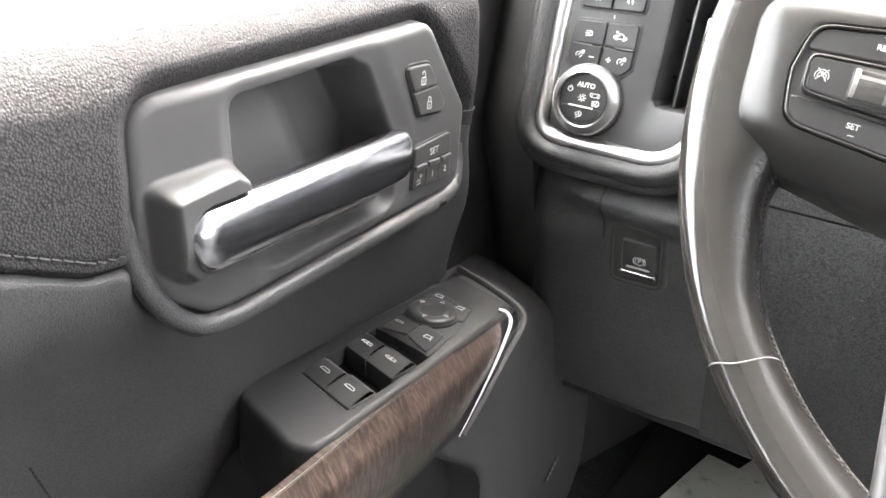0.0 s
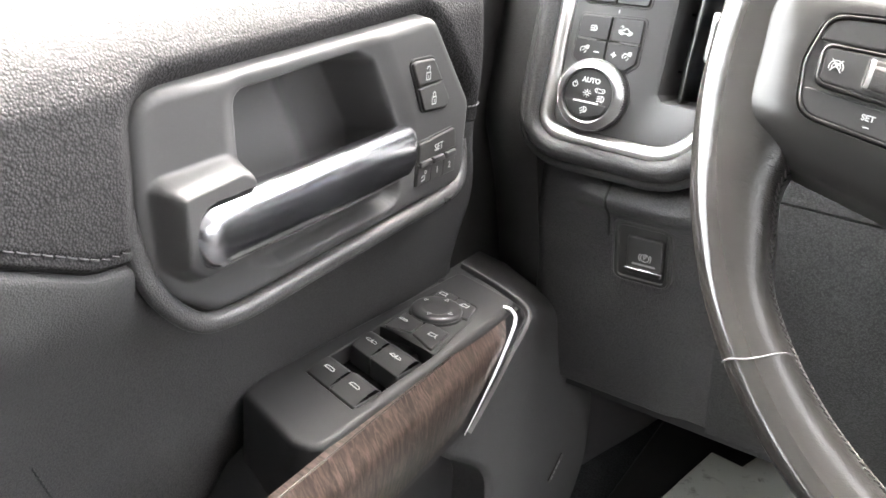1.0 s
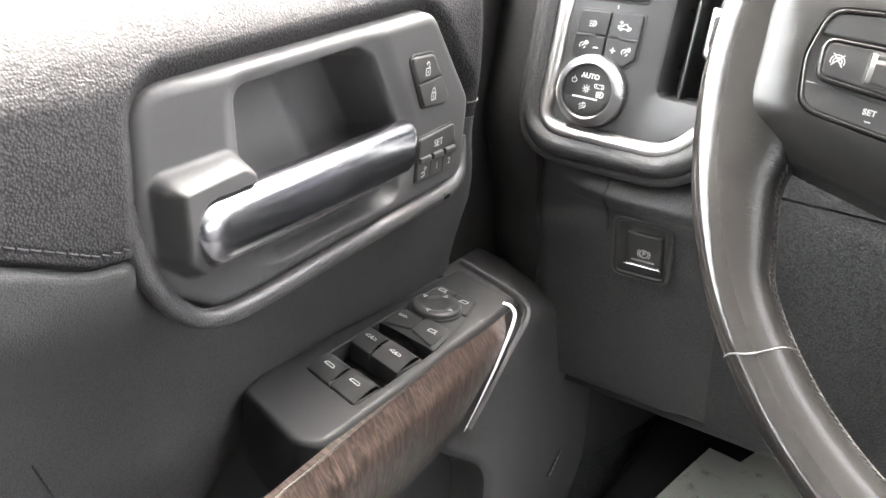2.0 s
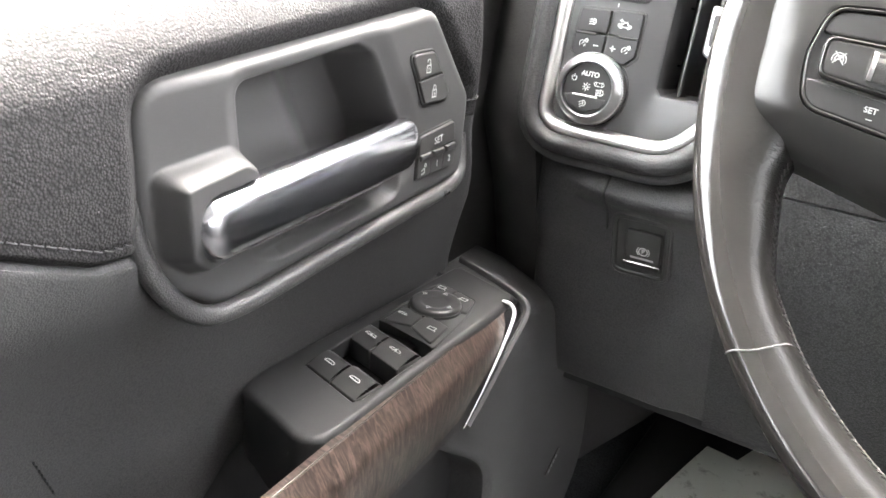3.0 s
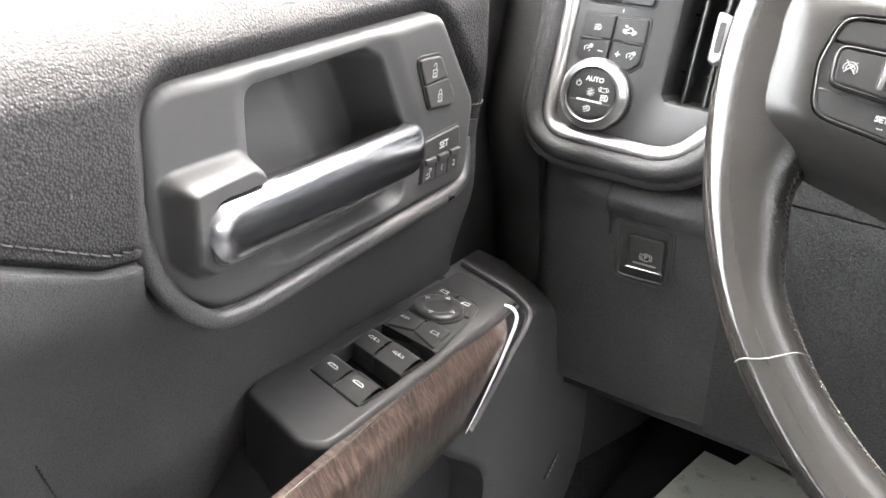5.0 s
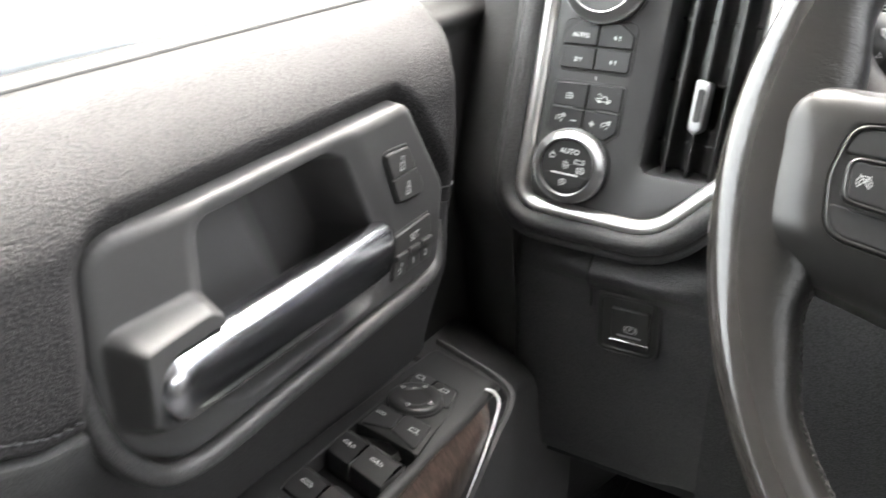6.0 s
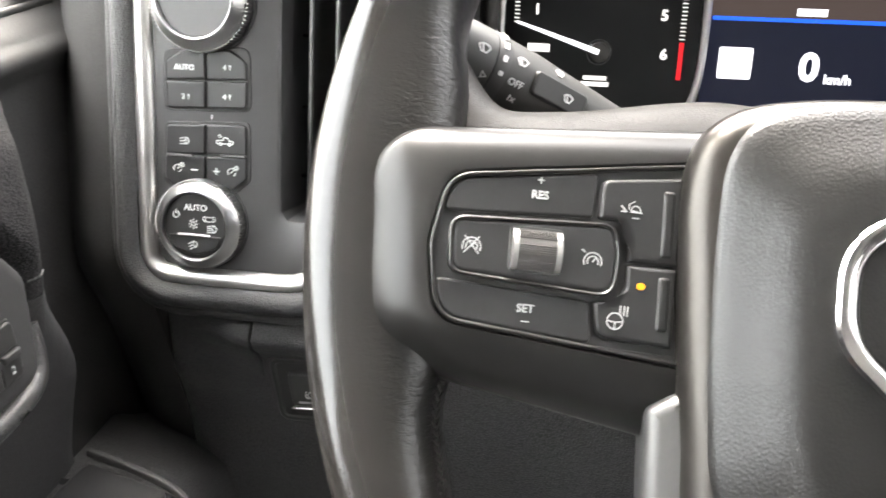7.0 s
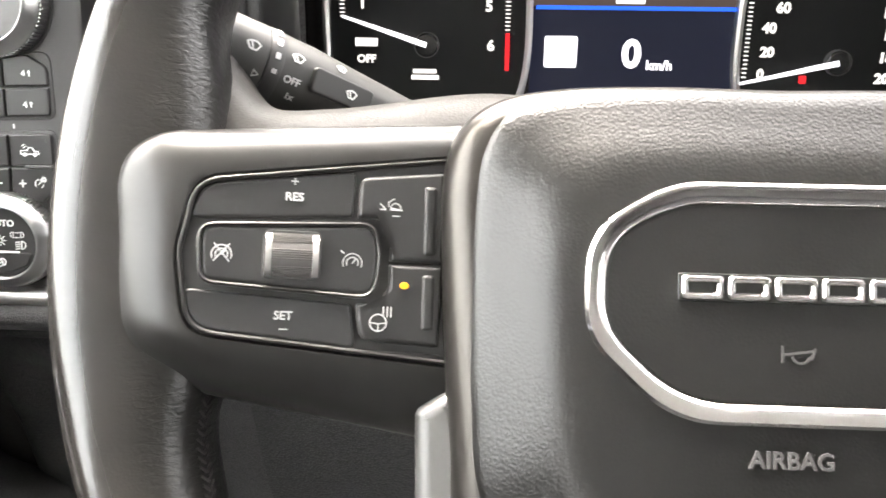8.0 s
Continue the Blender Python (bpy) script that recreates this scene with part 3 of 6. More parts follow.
plain_sill = sweep([(-0.326, y, 0.5625 + sill(y)) for y in span(-0.45, 0.62, 24)], fillet([(-0.007, -0.01, 0.002), (0.007, -0.01, 0.002), (0.007, 0.004, 0.003), (-0.007, 0.004, 0.003)], 3))
part("window_seal", plain_sill, RUBBER, door, "black rubber window seal")
part("outer_skin", box(-0.40, -0.50, -0.10, -0.345, 1.0, 0.575, 0.01), GREYPAINT, door, "grey painted outer door skin")
gl = part("window_glass", skin(span(-0.42, 0.58, 10), span(0.56, 1.10, 8), lambda y, z: (-0.335 + 0.10 * (z - 0.56) / 0.54, y, z), (-0.004, 0, 0)), GLASS, door, "clear raised side window glass")
gl.visible_shadow = False


def sail_place(y, t):
    """Front panel: up the ridge to the glass, then on up at the mirror's foot."""
    top = 0.5645 + sill(y)
    if t <= 1:
        z = 0.20 + (0.52 - 0.20) * t * 2 if t < 0.5 else 0.52 + (top - 0.52) * (t - 0.5) * 2
        return (front_x(y, z), y, z)
    rise = 0.10 * smoothstep(0.575, 0.66, y) + 0.15 * smoothstep(0.62, 0.80, y)
    return (-0.322 - 0.006 * (t - 1), y, top + 0.002 + rise * (t - 1))


sail = skin(span(0.490, 0.80, 40), span(0.0, 0.5, 6) + span(0.5, 1.0, 34)[1:] + span(1.0, 2.0, 8)[1:], sail_place, (-0.02, 0, 0))
part("sail_panel", sail, SAILMAT, door, "dark plastic front panel at the foot of the mirror")

# armrest: body, pull cup behind the switches, wood trim and bright strip
TOPY = [0.522, 0.50, 0.46, 0.42, 0.36, 0.30, 0.24, 0.16, 0.05, -0.15]


def arm_in(y):
    """Inner edge of the armrest."""
    return -0.2215 + 0.045 * (0.50 - y) * smoothstep(0.52, 0.40, y)


def arm_z(y):
    return 0.3285 - 0.020 * (max(y, 0.1) - 0.42)


body_rings = []
for y in TOPY:
    xi, zt = arm_in(y), arm_z(y) - 0.004
    f = smoothstep(0.522, 0.49, y)
    bot = 0.235 + 0.05 * (1 - f) - 0.045 * smoothstep(0.31, 0.30, y) if y < 0.5 else 0.285
    dip = 0.022 * smoothstep(0.522, 0.50, y) + 0.083 * smoothstep(0.305, 0.29, y)
    body_rings.append([(-0.315, y, zt - dip), (-0.262, y, zt - dip), (xi - 0.017, y, zt - dip), (xi - 0.014, y, zt - 0.001), (xi - 0.006, y, zt - 0.002),
                       (xi - 0.002, y, zt - 0.010), (xi - 0.004, y, bot + 0.02), (xi - 0.02, y, bot), (-0.315, y, bot - 0.01)])
arm_body = loft(body_rings)
part("armrest", arm_body, SHELL, door, "dark plastic armrest body with a pull pocket")

trim_us, trim_vs = span(0, 1, 40), span(0, 1, 14)


def trim_place(u, v):
    yt = 0.5015 + (-0.05 - 0.5015) * u
    yb = 0.438 + (-0.05 - 0.438) * u
    y = yt + (yb - yt) * v
    zt, zb = arm_z(yt) - 0.003, 0.268 - 0.045 * (0.434 - yb) * 0.9
    z = zt + (zb - zt) * v
    x = arm_in(min(y, 0.47)) + 0.0035 * math.sin(math.pi * min(1, v * 1.1)) - 0.0005 - 0.007 * (1 - smoothstep(0, 0.30, v)) ** 2
    return (x, y, z)


part("wood_trim", skin(trim_us, trim_vs, trim_place, (-0.006, 0, 0)), WOOD, door, "dark walnut burl trim with a satin lacquer")
edge = [trim_place(u, 0.0) for u in span(0, 1, 20)]
# added bead that draws the lacquer's highlight on the wood's top edge
part("highlight_bead", sweep([(x - 0.0008, y, z + 0.0006) for x, y, z in edge], circle(0, 0, 0.00045, 8)), HUBTRIM, door, "thin metallic bead added for the lacquer highlight along the wood")
strip = smooth_path([(-0.2320, 0.5050, 0.3268), (-0.2250, 0.5052, 0.3262), (-0.2188, 0.4990, 0.3208), (-0.2162, 0.478, 0.3020), (-0.2156, 0.455, 0.2810), (-0.2156, 0.4335, 0.2630)], 8)
part("bright_strip", sweep(strip, fillet([(-0.0010, -0.0015, 0.0005), (0.0013, -0.0015, 0.0007), (0.0013, 0.0015, 0.0007), (-0.0010, 0.0015, 0.0005)], 2), up=(1, 0, 0.3), scale=lambda t: 0.80 - 0.60 * smoothstep(0.4, 1.0, t)), STRIP, door, "metal strip closing the wood trim, coloured pale for its sky reflection")
outer = smooth_path([(-0.2885, 0.5380, 0.3310), (-0.250, 0.5290, 0.3280), (-0.2225, 0.5200, 0.3240), (-0.2165, 0.5130, 0.3150), (-0.2178, 0.4925, 0.2955), (-0.2185, 0.464, 0.2710), (-0.2195, 0.446, 0.2565)], 8)
part("armrest_edge", sweep(outer, fillet([(-0.0024, -0.0026, 0.001), (0.0016, -0.0026, 0.001), (0.0016, 0.0022, 0.001), (-0.0024, 0.0022, 0.001)], 3), up=(0.5, 0, 1)), SATIN, door, "grey plastic edging round the armrest tip")
pocket = plate(fillet([(-0.20, 0.02, 0.03), (0.56, 0.02, 0.05), (0.56, 0.13, 0.04), (0.50, 0.225, 0.03), (-0.20, 0.20, 0.03)], 6), -0.05, 0.004, 0.003, 3)
part("map_pocket", pocket, SHELL, door, "deep dark door pocket", m=axes((-0.262, 0, 0), (0, 1, 0), (0, 0, 1), (1, 0, 0)))


def bulge_place(u, z):
    """The speaker bulge below the armrest: full at its rear, rolling away round its front edge."""
    front = table([(-0.02, 0.690), (0.0, 0.704), (0.054, 0.722), (0.113, 0.713), (0.163, 0.696), (0.205, 0.666), (0.255, 0.623), (0.289, 0.587), (0.309, 0.554), (0.326, 0.532)], z)
    rear = 0.488 + 0.012 * math.sin(z * 9) - 0.080 * smoothstep(0.150, 0.262, z) ** 1.6
    y = rear + (front + 0.055 - rear) * u
    e, r = max(0.0, y - front + 0.004), max(0.0, rear + 0.008 - y)
    return (-0.2300 - 17.0 * e * e - 60.0 * r * r + 0.006 * math.sin(math.pi * min(1.0, max(0.0, z / 0.33))) - 0.022 * smoothstep(0.292, 0.321, z) ** 2, y, z)


part("speaker_bulge", skin(span(0, 1, 60), span(-0.02, 0.320, 44), bulge_place, (-0.060, 0, 0)), LOWER, door, "dark smooth speaker bulge of the lower door")
badge = part("speaker_badge", plate(rect(-0.021, -0.006, 0.021, 0.006, 0.001), -0.004, 0.002, 0.0008), HUBTRIM, door, "small metallic speaker badge",
             m=axes((-0.2255, 0.640, 0.0990), (0, 0.80, 0.60), (0, -0.60, 0.80), (1, 0, 0)) @ Matrix.Scale(0.72, 4))
part("badge_mark", bars([(-0.016 + i * 0.0075, -0.0025, -0.011 + i * 0.0075, 0.0025) for i in range(4)], 0.0022), DIMINK, badge)

# ---- the handle set in the door ----
DOORM = axes((DX, 0, 0), (0, 1, 0), (0, 0, 1), (1, 0, 0))
handle_set = thing("door_handle", "chrome pull handle in a satin dark plastic surround on the door", "door handle", DOORM)
CUP = fillet([(0.2735, 0.5190, 0.008), (0.3580, 0.5250, 0.012), (0.3720, 0.5190, 0.012), (0.3985, 0.4750, 0.012), (0.402, 0.446, 0.010), (0.279, 0.4440, 0.008)], 5)
MOUNT = fillet([(0.2285, 0.4868, 0.006), (0.266, 0.4906, 0.009), (0.2760, 0.4845, 0.008), (0.2770, 0.4440, 0.010), (0.2450, 0.4380, 0.014), (0.2310, 0.4500, 0.010)], 5)
SOCKET = fillet([(0.2375, 0.4772, 0.011), (0.284, 0.4790, 0.002), (0.284, 0.4460, 0.002), (0.2435, 0.4455, 0.012)], 6)
SCOOP = fillet([(0.272, 0.460, 0.004), (0.402, 0.464, 0.004), (0.4015, 0.4320, 0.014), (0.300, 0.4275, 0.006), (0.276, 0.4330, 0.010)], 6)


def field(poly, y, z):
    """Signed distance to an outline over arrays of places, negative inside."""
    best, odd = np.full(y.shape, 1e9), np.zeros(y.shape, bool)
    for (y0, z0), (y1, z1) in zip(poly[-1:] + poly[:-1], poly):
        dy, dz = y1 - y0, z1 - z0
        t = np.clip(((y - y0) * dy + (z - z0) * dz) / max(dy * dy + dz * dz, 1e-12), 0, 1)
        best = np.minimum(best, np.hypot(y - y0 - t * dy, z - z0 - t * dz))
        if abs(dz) > 1e-12:
            odd ^= ((z0 > z) != (z1 > z)) & (y < dy * (z - z0) / dz + y0)
    return np.where(odd, -best, best)


def ease(a, b, x):
    t = np.clip((x - a) / (b - a), 0, 1)
    return t * t * (3 - 2 * t)


def surround_face(y, z):
    """Depth of the moulded surround: rounded border, finger cup, handle mount with its socket, and the scoop below."""
    w = -0.0075 + 0.0075 * ease(0.20, 0.29, y)
    db, dc, dm, dk, ds = (field(p, y, z) for p in (BEZEL, CUP, MOUNT, SOCKET, SCOOP))
    soft = 0.004 + 0.006 * ease(0.30, 0.37, y)
    w = w - 0.0022 * ease(soft + 0.006, 0.0, dc)
    bend = 0.326 + (0.522 - z) * 0.45
    w = w - (0.022 + 0.011 * ease(bend - 0.014, bend + 0.010, y)) * ease(0.002, -0.0075, dc)
    w = w - 0.0085 * ease(0.0012, -0.0045, ds) * ease(0.272, 0.312, y) * ease(0.002, 0.006, np.abs(dc) * (dc > 0) + (dc <= 0) * 0.0 + 0.002)
    up = ease(0.0030, -0.0040, dm)
    w = w * (1 - up) + up * (0.0110 - 0.0045 * ease(0.462, 0.438, z))
    w = w - 0.015 * ease(0.0008, -0.0010, dk) * ease(0.001, -0.002, dm)
    e = np.clip((db + 0.0060) / 0.0060, 0, 1)
    return w - 0.0045 * (1 - np.sqrt(np.clip(1 - e * e, 0, 1))) - 0.020 * ease(-0.0003, 0.0020, db)


gy, gz = np.meshgrid(np.arange(0.212, 0.4801, 0.00075), np.arange(0.412, 0.5421, 0.00075), indexing='ij')
gw = surround_face(gy, gz)
near = field(BEZEL, gy, gz) < 0.0025
number = np.cumsum(near.ravel()).reshape(near.shape) - 1
quads = near[:-1, :-1] & near[1:, :-1] & near[1:, 1:] & near[:-1, 1:]
qi, qj = np.nonzero(quads)
me = bpy.data.meshes.new("surround")
me.from_pydata(np.stack([gy[near], gz[near], gw[near]], 1).tolist(), [],
               np.stack([number[qi, qj], number[qi + 1, qj], number[qi + 1, qj + 1], number[qi, qj + 1]], 1).tolist())
bm = bmesh.new()
bm.from_mesh(me)
part("surround", bm, SATIN, handle_set, "satin dark grey plastic surround with finger cup and handle mount", sharp=3.0)
bpy.data.meshes.remove(me)

lev = []
for t in [0.0, 0.0006, 0.002, 0.005, 0.010, 0.017, 0.026, 0.038, 0.052, 0.068] + span(0.09, 0.95, 30) + [0.965, 0.977, 0.986, 0.993, 0.998, 1.0]:
    y = 0.2365 + (0.3985 - 0.2365) * t
    zc = 0.4620 + 0.0050 * t
    f0 = 0.10 + 0.90 * max(0.0, 1 - (1 - min(1, t / 0.085)) ** 2.3) ** 0.5
    f1 = 0.62 + 0.38 * math.sqrt(max(0.0, 1 - (max(0.0, t - 0.945) / 0.055) ** 2.6))
    hh = (0.0157 - 0.0014 * t) * f0 * f1
    w0 = 0.0050 + 0.0018 * math.sin(math.pi * t)
    ww = (0.0112 - 0.0017 * t) * (0.25 + 0.75 * f0) * f1
    ring = []
    for k in range(44):
        a = 2 * math.pi * k / 44
        c, n = math.cos(a), math.sin(a)
        sx, sy = math.copysign(abs(c) ** 0.85, c), math.copysign(abs(n) ** 0.80, n)
        ring.append((y + 0.005 * n * (t - 0.25), zc + hh * sy, w0 + ww * sx - 0.12 * hh * sy))
    lev.append(ring)
part("lever", loft(lev), CHROME, handle_set, "smooth satin chrome pull lever", sharp=2.5)
part("socket", plate(inset(SOCKET, 0.0015), -0.018, -0.0030, 0.0005), RUBBER, handle_set, "dark gap round the rear end of the lever")


# ---- printed marks ----
def mark_padlock(open_=False):
    l = [[(-0.0024, -0.0042), (0.0024, -0.0042), (0.0024, 0.0006), (-0.0024, 0.0006)], [(0, -0.0028), (0, -0.0012)]]
    if open_:
        l.append([(0.0014, 0.0006)] + [(0.0014, 0.0030)] + arc(-0.0002, 0.0032, 0.0017, 0, 180, 6))
    else:
        l.append([(-0.0015, 0.0006), (-0.0015, 0.0026)] + arc(0, 0.0026, 0.0015, 180, 0, 6) + [(0.0015, 0.0006)])
    return strokes(l, 0.0006, closed=(0,))


def mark_window(s=1.0, split=False):
    if not split:
        return strokes([[(-0.0042 * s, -0.0011 * s), (0.0040 * s, -0.0011 * s), (0.0042 * s, -0.0002), (0.0026 * s, 0.0012 * s), (-0.0030 * s, 0.0012 * s), (-0.0042 * s, 0.0003 * s)]], 0.0006, closed=(0,))
    return strokes([[(-0.0016, -0.0009), (-0.0048, -0.0009), (-0.0048, 0.0001), (-0.0036, 0.0011), (-0.0020, 0.0011)], [(-0.0012, -0.0016), (0, 0.0018), (0.0012, -0.0016)], [(-0.0007, -0.0004), (0.0007, -0.0004)],
                    [(0.0016, -0.0009), (0.0048, -0.0009), (0.0048, 0.0001), (0.0036, 0.0011), (0.0020, 0.0011)]], 0.0005)


def mark_mirror(flip=1):
    return strokes([[(-0.0028 * flip, -0.0012), (-0.0028 * flip, 0.0022), (0.0026 * flip, 0.0022), (0.0026 * flip, -0.0012)], [(0.0026 * flip, 0.0), (0.0044 * flip, -0.0022)]], 0.0006, closed=(0,))


def mark_triangle(a):
    r = radians(a)
    return strokes([[(0.0019 * math.cos(r + k * 2.094), 0.0019 * math.sin(r + k * 2.094)) for k in range(3)]], 0.00045, closed=(0,))


def mark_bulb():
    l = [circle(0, 0, 0.0011, 12)]
    for k in range(8):
        a = k * math.pi / 4
        l.append([(0.0018 * math.cos(a), 0.0018 * math.sin(a)), (0.0027 * math.cos(a), 0.0027 * math.sin(a))])
    return strokes(l, 0.00042, closed=(0,))


def mark_lamp(flip=1, n=3):
    l = [[(0, 0.0018), (0, -0.0018)] + [(flip * x, y) for x, y in arc(0, 0, 0.0018, -90, 90, 8)]]
    for k in range(n):
        y = 0.0015 - k * 0.003 / max(1, n - 1)
        l.append([(-0.0009 * flip, y), (-0.0028 * flip, y - 0.0004)])
    return strokes(l, 0.00045, closed=(0,))


def mark_dimmer():
    l = [arc(-0.0008, -0.0006, 0.0021, 60, 215, 8), arc(-0.0008, -0.0006, 0.0021, 300, 350, 4), [(-0.0012, -0.001), (0.0002, 0.0004)]]
    for k in range(8):
        a = k * math.pi / 4
        l.append([(0.0018 + 0.0006 * math.cos(a), 0.0016 + 0.0006 * math.sin(a)), (0.0018 + 0.0014 * math.cos(a), 0.0016 + 0.0014 * math.sin(a))])
    return strokes(l, 0.0004)


def mark_truck():
    return strokes([[(-0.0046, -0.0012), (-0.0046, 0.0004), (-0.0012, 0.0006), (-0.0006, 0.002), (0.0014, 0.002), (0.0022, 0.0004), (0.0044, 0.0001), (0.0044, -0.0012)],
                    circle(-0.0026, -0.0014, 0.0008, 8), circle(0.0026, -0.0014, 0.0008, 8), [(-0.003, 0.0018), (-0.0018, 0.0028)], [(-0.0038, 0.0028), (-0.0026, 0.0036)]], 0.00045, closed=(0, 1, 2))


def mark_gauge(cross=False):
    l = [arc(0, -0.0008, 0.0034, -20, 200, 12), arc(0, -0.0008, 0.0021, -20, 200, 10), [(0, -0.0008), (0.0014, 0.0010)]]
    if cross:
        l += [[(-0.0026, -0.003), (0.0026, 0.003)], [(-0.0026, 0.003), (0.0026, -0.003)]]
    else:
        l += [[(-0.0042, 0.0034), (-0.003, 0.0026)]]
    return strokes(l, 0.00045)


def mark_power():
    return strokes([arc(0, 0, 0.0017, 120, 420, 12), [(0, 0.0006), (0, 0.0026)]], 0.00045)


def mark_wiper(s=1.0):
    return strokes([[(-0.003 * s, 0.0008 * s)] + [(x * s, y * s) for x, y in arc(0, -0.0022, 0.0042, 135, 45, 6)] + [(0.0014 * s, -0.0018 * s), (-0.0014 * s, -0.0018 * s)], [(0, -0.0018 * s), (-0.0012 * s, 0.0016 * s)]], 0.00055, closed=(0,))


# lock keys and memory keys on the surround
lock_switch = part("lock_switch", plate(inset(fillet([(0.4020, 0.5155, 0.004), (0.4265, 0.5150, 0.006), (0.4455, 0.4885, 0.004), (0.4440, 0.4820, 0.004), (0.4182, 0.4835, 0.004)], 4), -0.0008), -0.004, 0.0008, 0.0006), RUBBER, handle_set, "lock and unlock rocker keys")
part("unlock_key", plate(fillet([(0.4027, 0.5147, 0.0035), (0.4260, 0.5142, 0.005), (0.4358, 0.5005, 0.0008), (0.4114, 0.4990, 0.0008)], 4), 0.0, 0.0024, 0.0012), DOORKEY, lock_switch)
part("lock_key", plate(fillet([(0.4118, 0.4981, 0.0008), (0.4364, 0.4996, 0.0008), (0.4448, 0.4882, 0.0035), (0.4434, 0.4828, 0.0035), (0.4190, 0.4842, 0.0035)], 4), 0.0, 0.0021, 0.0008), DOORKEY, lock_switch)
part("mark", mark_padlock(True), INK, lock_switch, m=at(0.4195, 0.5065, 0.0026) @ Matrix.Scale(0.85, 4))
part("mark", mark_padlock(False), INK, lock_switch, m=at(0.4275, 0.4908, 0.0023) @ Matrix.Scale(0.85, 4))
mem = part("memory_switch", plate(fillet([(0.4155, 0.4655, 0.003), (0.4555, 0.4685, 0.003), (0.4600, 0.4375, 0.002), (0.4145, 0.4370, 0.002)], 4), -0.004, 0.0006, 0.0006), RUBBER, handle_set, "seat memory keys")
part("set_key", plate(fillet([(0.4165, 0.4645, 0.003), (0.4548, 0.4674, 0.003), (0.4568, 0.4545, 0.001), (0.4160, 0.4525, 0.001)], 4), 0, 0.0022, 0.0009), DOORKEY, mem)
part("mark", letters("SET", 0.0062, 0.0), INK, mem, m=at(0.4365, 0.4590, 0.0024, 3))
for i, s in enumerate(("", "1", "2")):
    x0 = 0.4160 + i * 0.0140
    k = part("memory_key", plate(fillet([(x0, 0.4515, 0.001), (x0 + 0.0132, 0.4522, 0.001), (x0 + 0.0134, 0.4385, 0.001), (x0 - 0.0006, 0.4382, 0.001)], 3), 0, 0.0020, 0.0007), DOORKEY, mem)
    part("mark", letters(s, 0.0058) if s else strokes([circle(0.001, 0.0018, 0.0010, 8), [(0.0, 0.0), (0.0004, -0.0026), (-0.003, -0.0032)], [(-0.003, -0.001), (-0.001, 0.0)]], 0.0005, closed=(0,)), INK, mem, m=at(x0 + 0.0066, 0.4438, 0.0022))
    part("key_lip", plate(rect(x0 + 0.001, 0.4492, x0 + 0.0125, 0.4532, 0.0008), 0.001, 0.0036, 0.001), SATIN, mem)

# ---- window switches on the armrest ----
ARMM = pose(0, 0.42, 0.3290, -1.2, 0, 0)
V = 0.42
switches = thing("window_switch_panel", "dark plastic window and mirror switch panel set on the armrest", "switch panel", ARMM)
base = fillet([(-0.3000, 0.3260 - V, 0.010), (-0.2945, 0.3055 - V, 0.006), (-0.2390, 0.2885 - V, 0.006), (-0.2250, 0.2960 - V, 0.012), (-0.2270, 0.4980 - V, 0.004), (-0.2300, 0.5200 - V, 0.004), (-0.2900, 0.5370 - V, 0.003)], 5)
rec = fillet([(-0.2825, 0.3468 - V, 0.001), (-0.2340, 0.3330 - V, 0.001), (-0.2330, 0.4150 - V, 0.003), (-0.2400, 0.4700 - V, 0.006), (-0.2460, 0.4910 - V, 0.006), (-0.2830, 0.4990 - V, 0.006)], 5)
bc = (-0.2590, -0.004)
bo_, bi_ = polar(base, bc, 140), polar(rec, bc, 140)
part("base", loft([[(x, y, -0.060) for x, y in bo_], [(x, y, -0.0042) for x, y in bo_], [(x, y, -0.0022) for x, y in inset(bo_, 0.0006)], [(x, y, -0.0009) for x, y in inset(bo_, 0.0016)], [(x, y, -0.0002) for x, y in inset(bo_, 0.0030)], [(x, y, 0.0) for x, y in inset(bo_, 0.0044)],
                   [(x, y, 0.0) for x, y in inset(bi_, -0.0008)], [(x, y, -0.0006) for x, y in bi_], [(x, y, -0.014) for x, y in bi_]], caps=(True, False)), SWITCHBASE, switches, "black plastic switch housing")
part("well", plate(inset(rec, -0.0005), -0.02, -0.0125, 0.0002), WELLSHADE, switches)


def rocker(x0, y0, x1, y1):
    """A convex key on a slant, flush with the housing, its front edge rounded down into the well."""
    sk, xc = -0.285, (x0 + x1) / 2
    poly = fillet([(x0, y0 + sk * (x0 - xc), 0.0010), (x1, y0 + sk * (x1 - xc), 0.0010), (x1, y1 + sk * (x1 - xc), 0.0012), (x0, y1 + sk * (x0 - xc), 0.0012)], 3)

    def lift(x, y):
        t = min(1, max(0, (y - sk * (x - xc) - y0) / (y1 - y0)))
        return 0.0004 + 0.0022 * math.sin(t * math.pi * 0.85) - 0.0030 * smoothstep(0.75, 1.0, t)
    rings = [[(x, y, -0.013) for x, y in poly]]
    for d, dz in ((0, -0.0006), (0.0002, -0.0002), (0.0006, 0)):
        rings.append([(x, y, lift(x, y) + dz) for x, y in inset(poly, d)])
    bm = loft(rings, caps=(True, False))
    top = skin(span(y0 + 0.0006, y1 - 0.0006, 16), [x0 + 0.0006, x1 - 0.0006], lambda y, x: (x, y + sk * (x - xc), lift(x, y + sk * (x - xc))))
    return merged(bm, top)


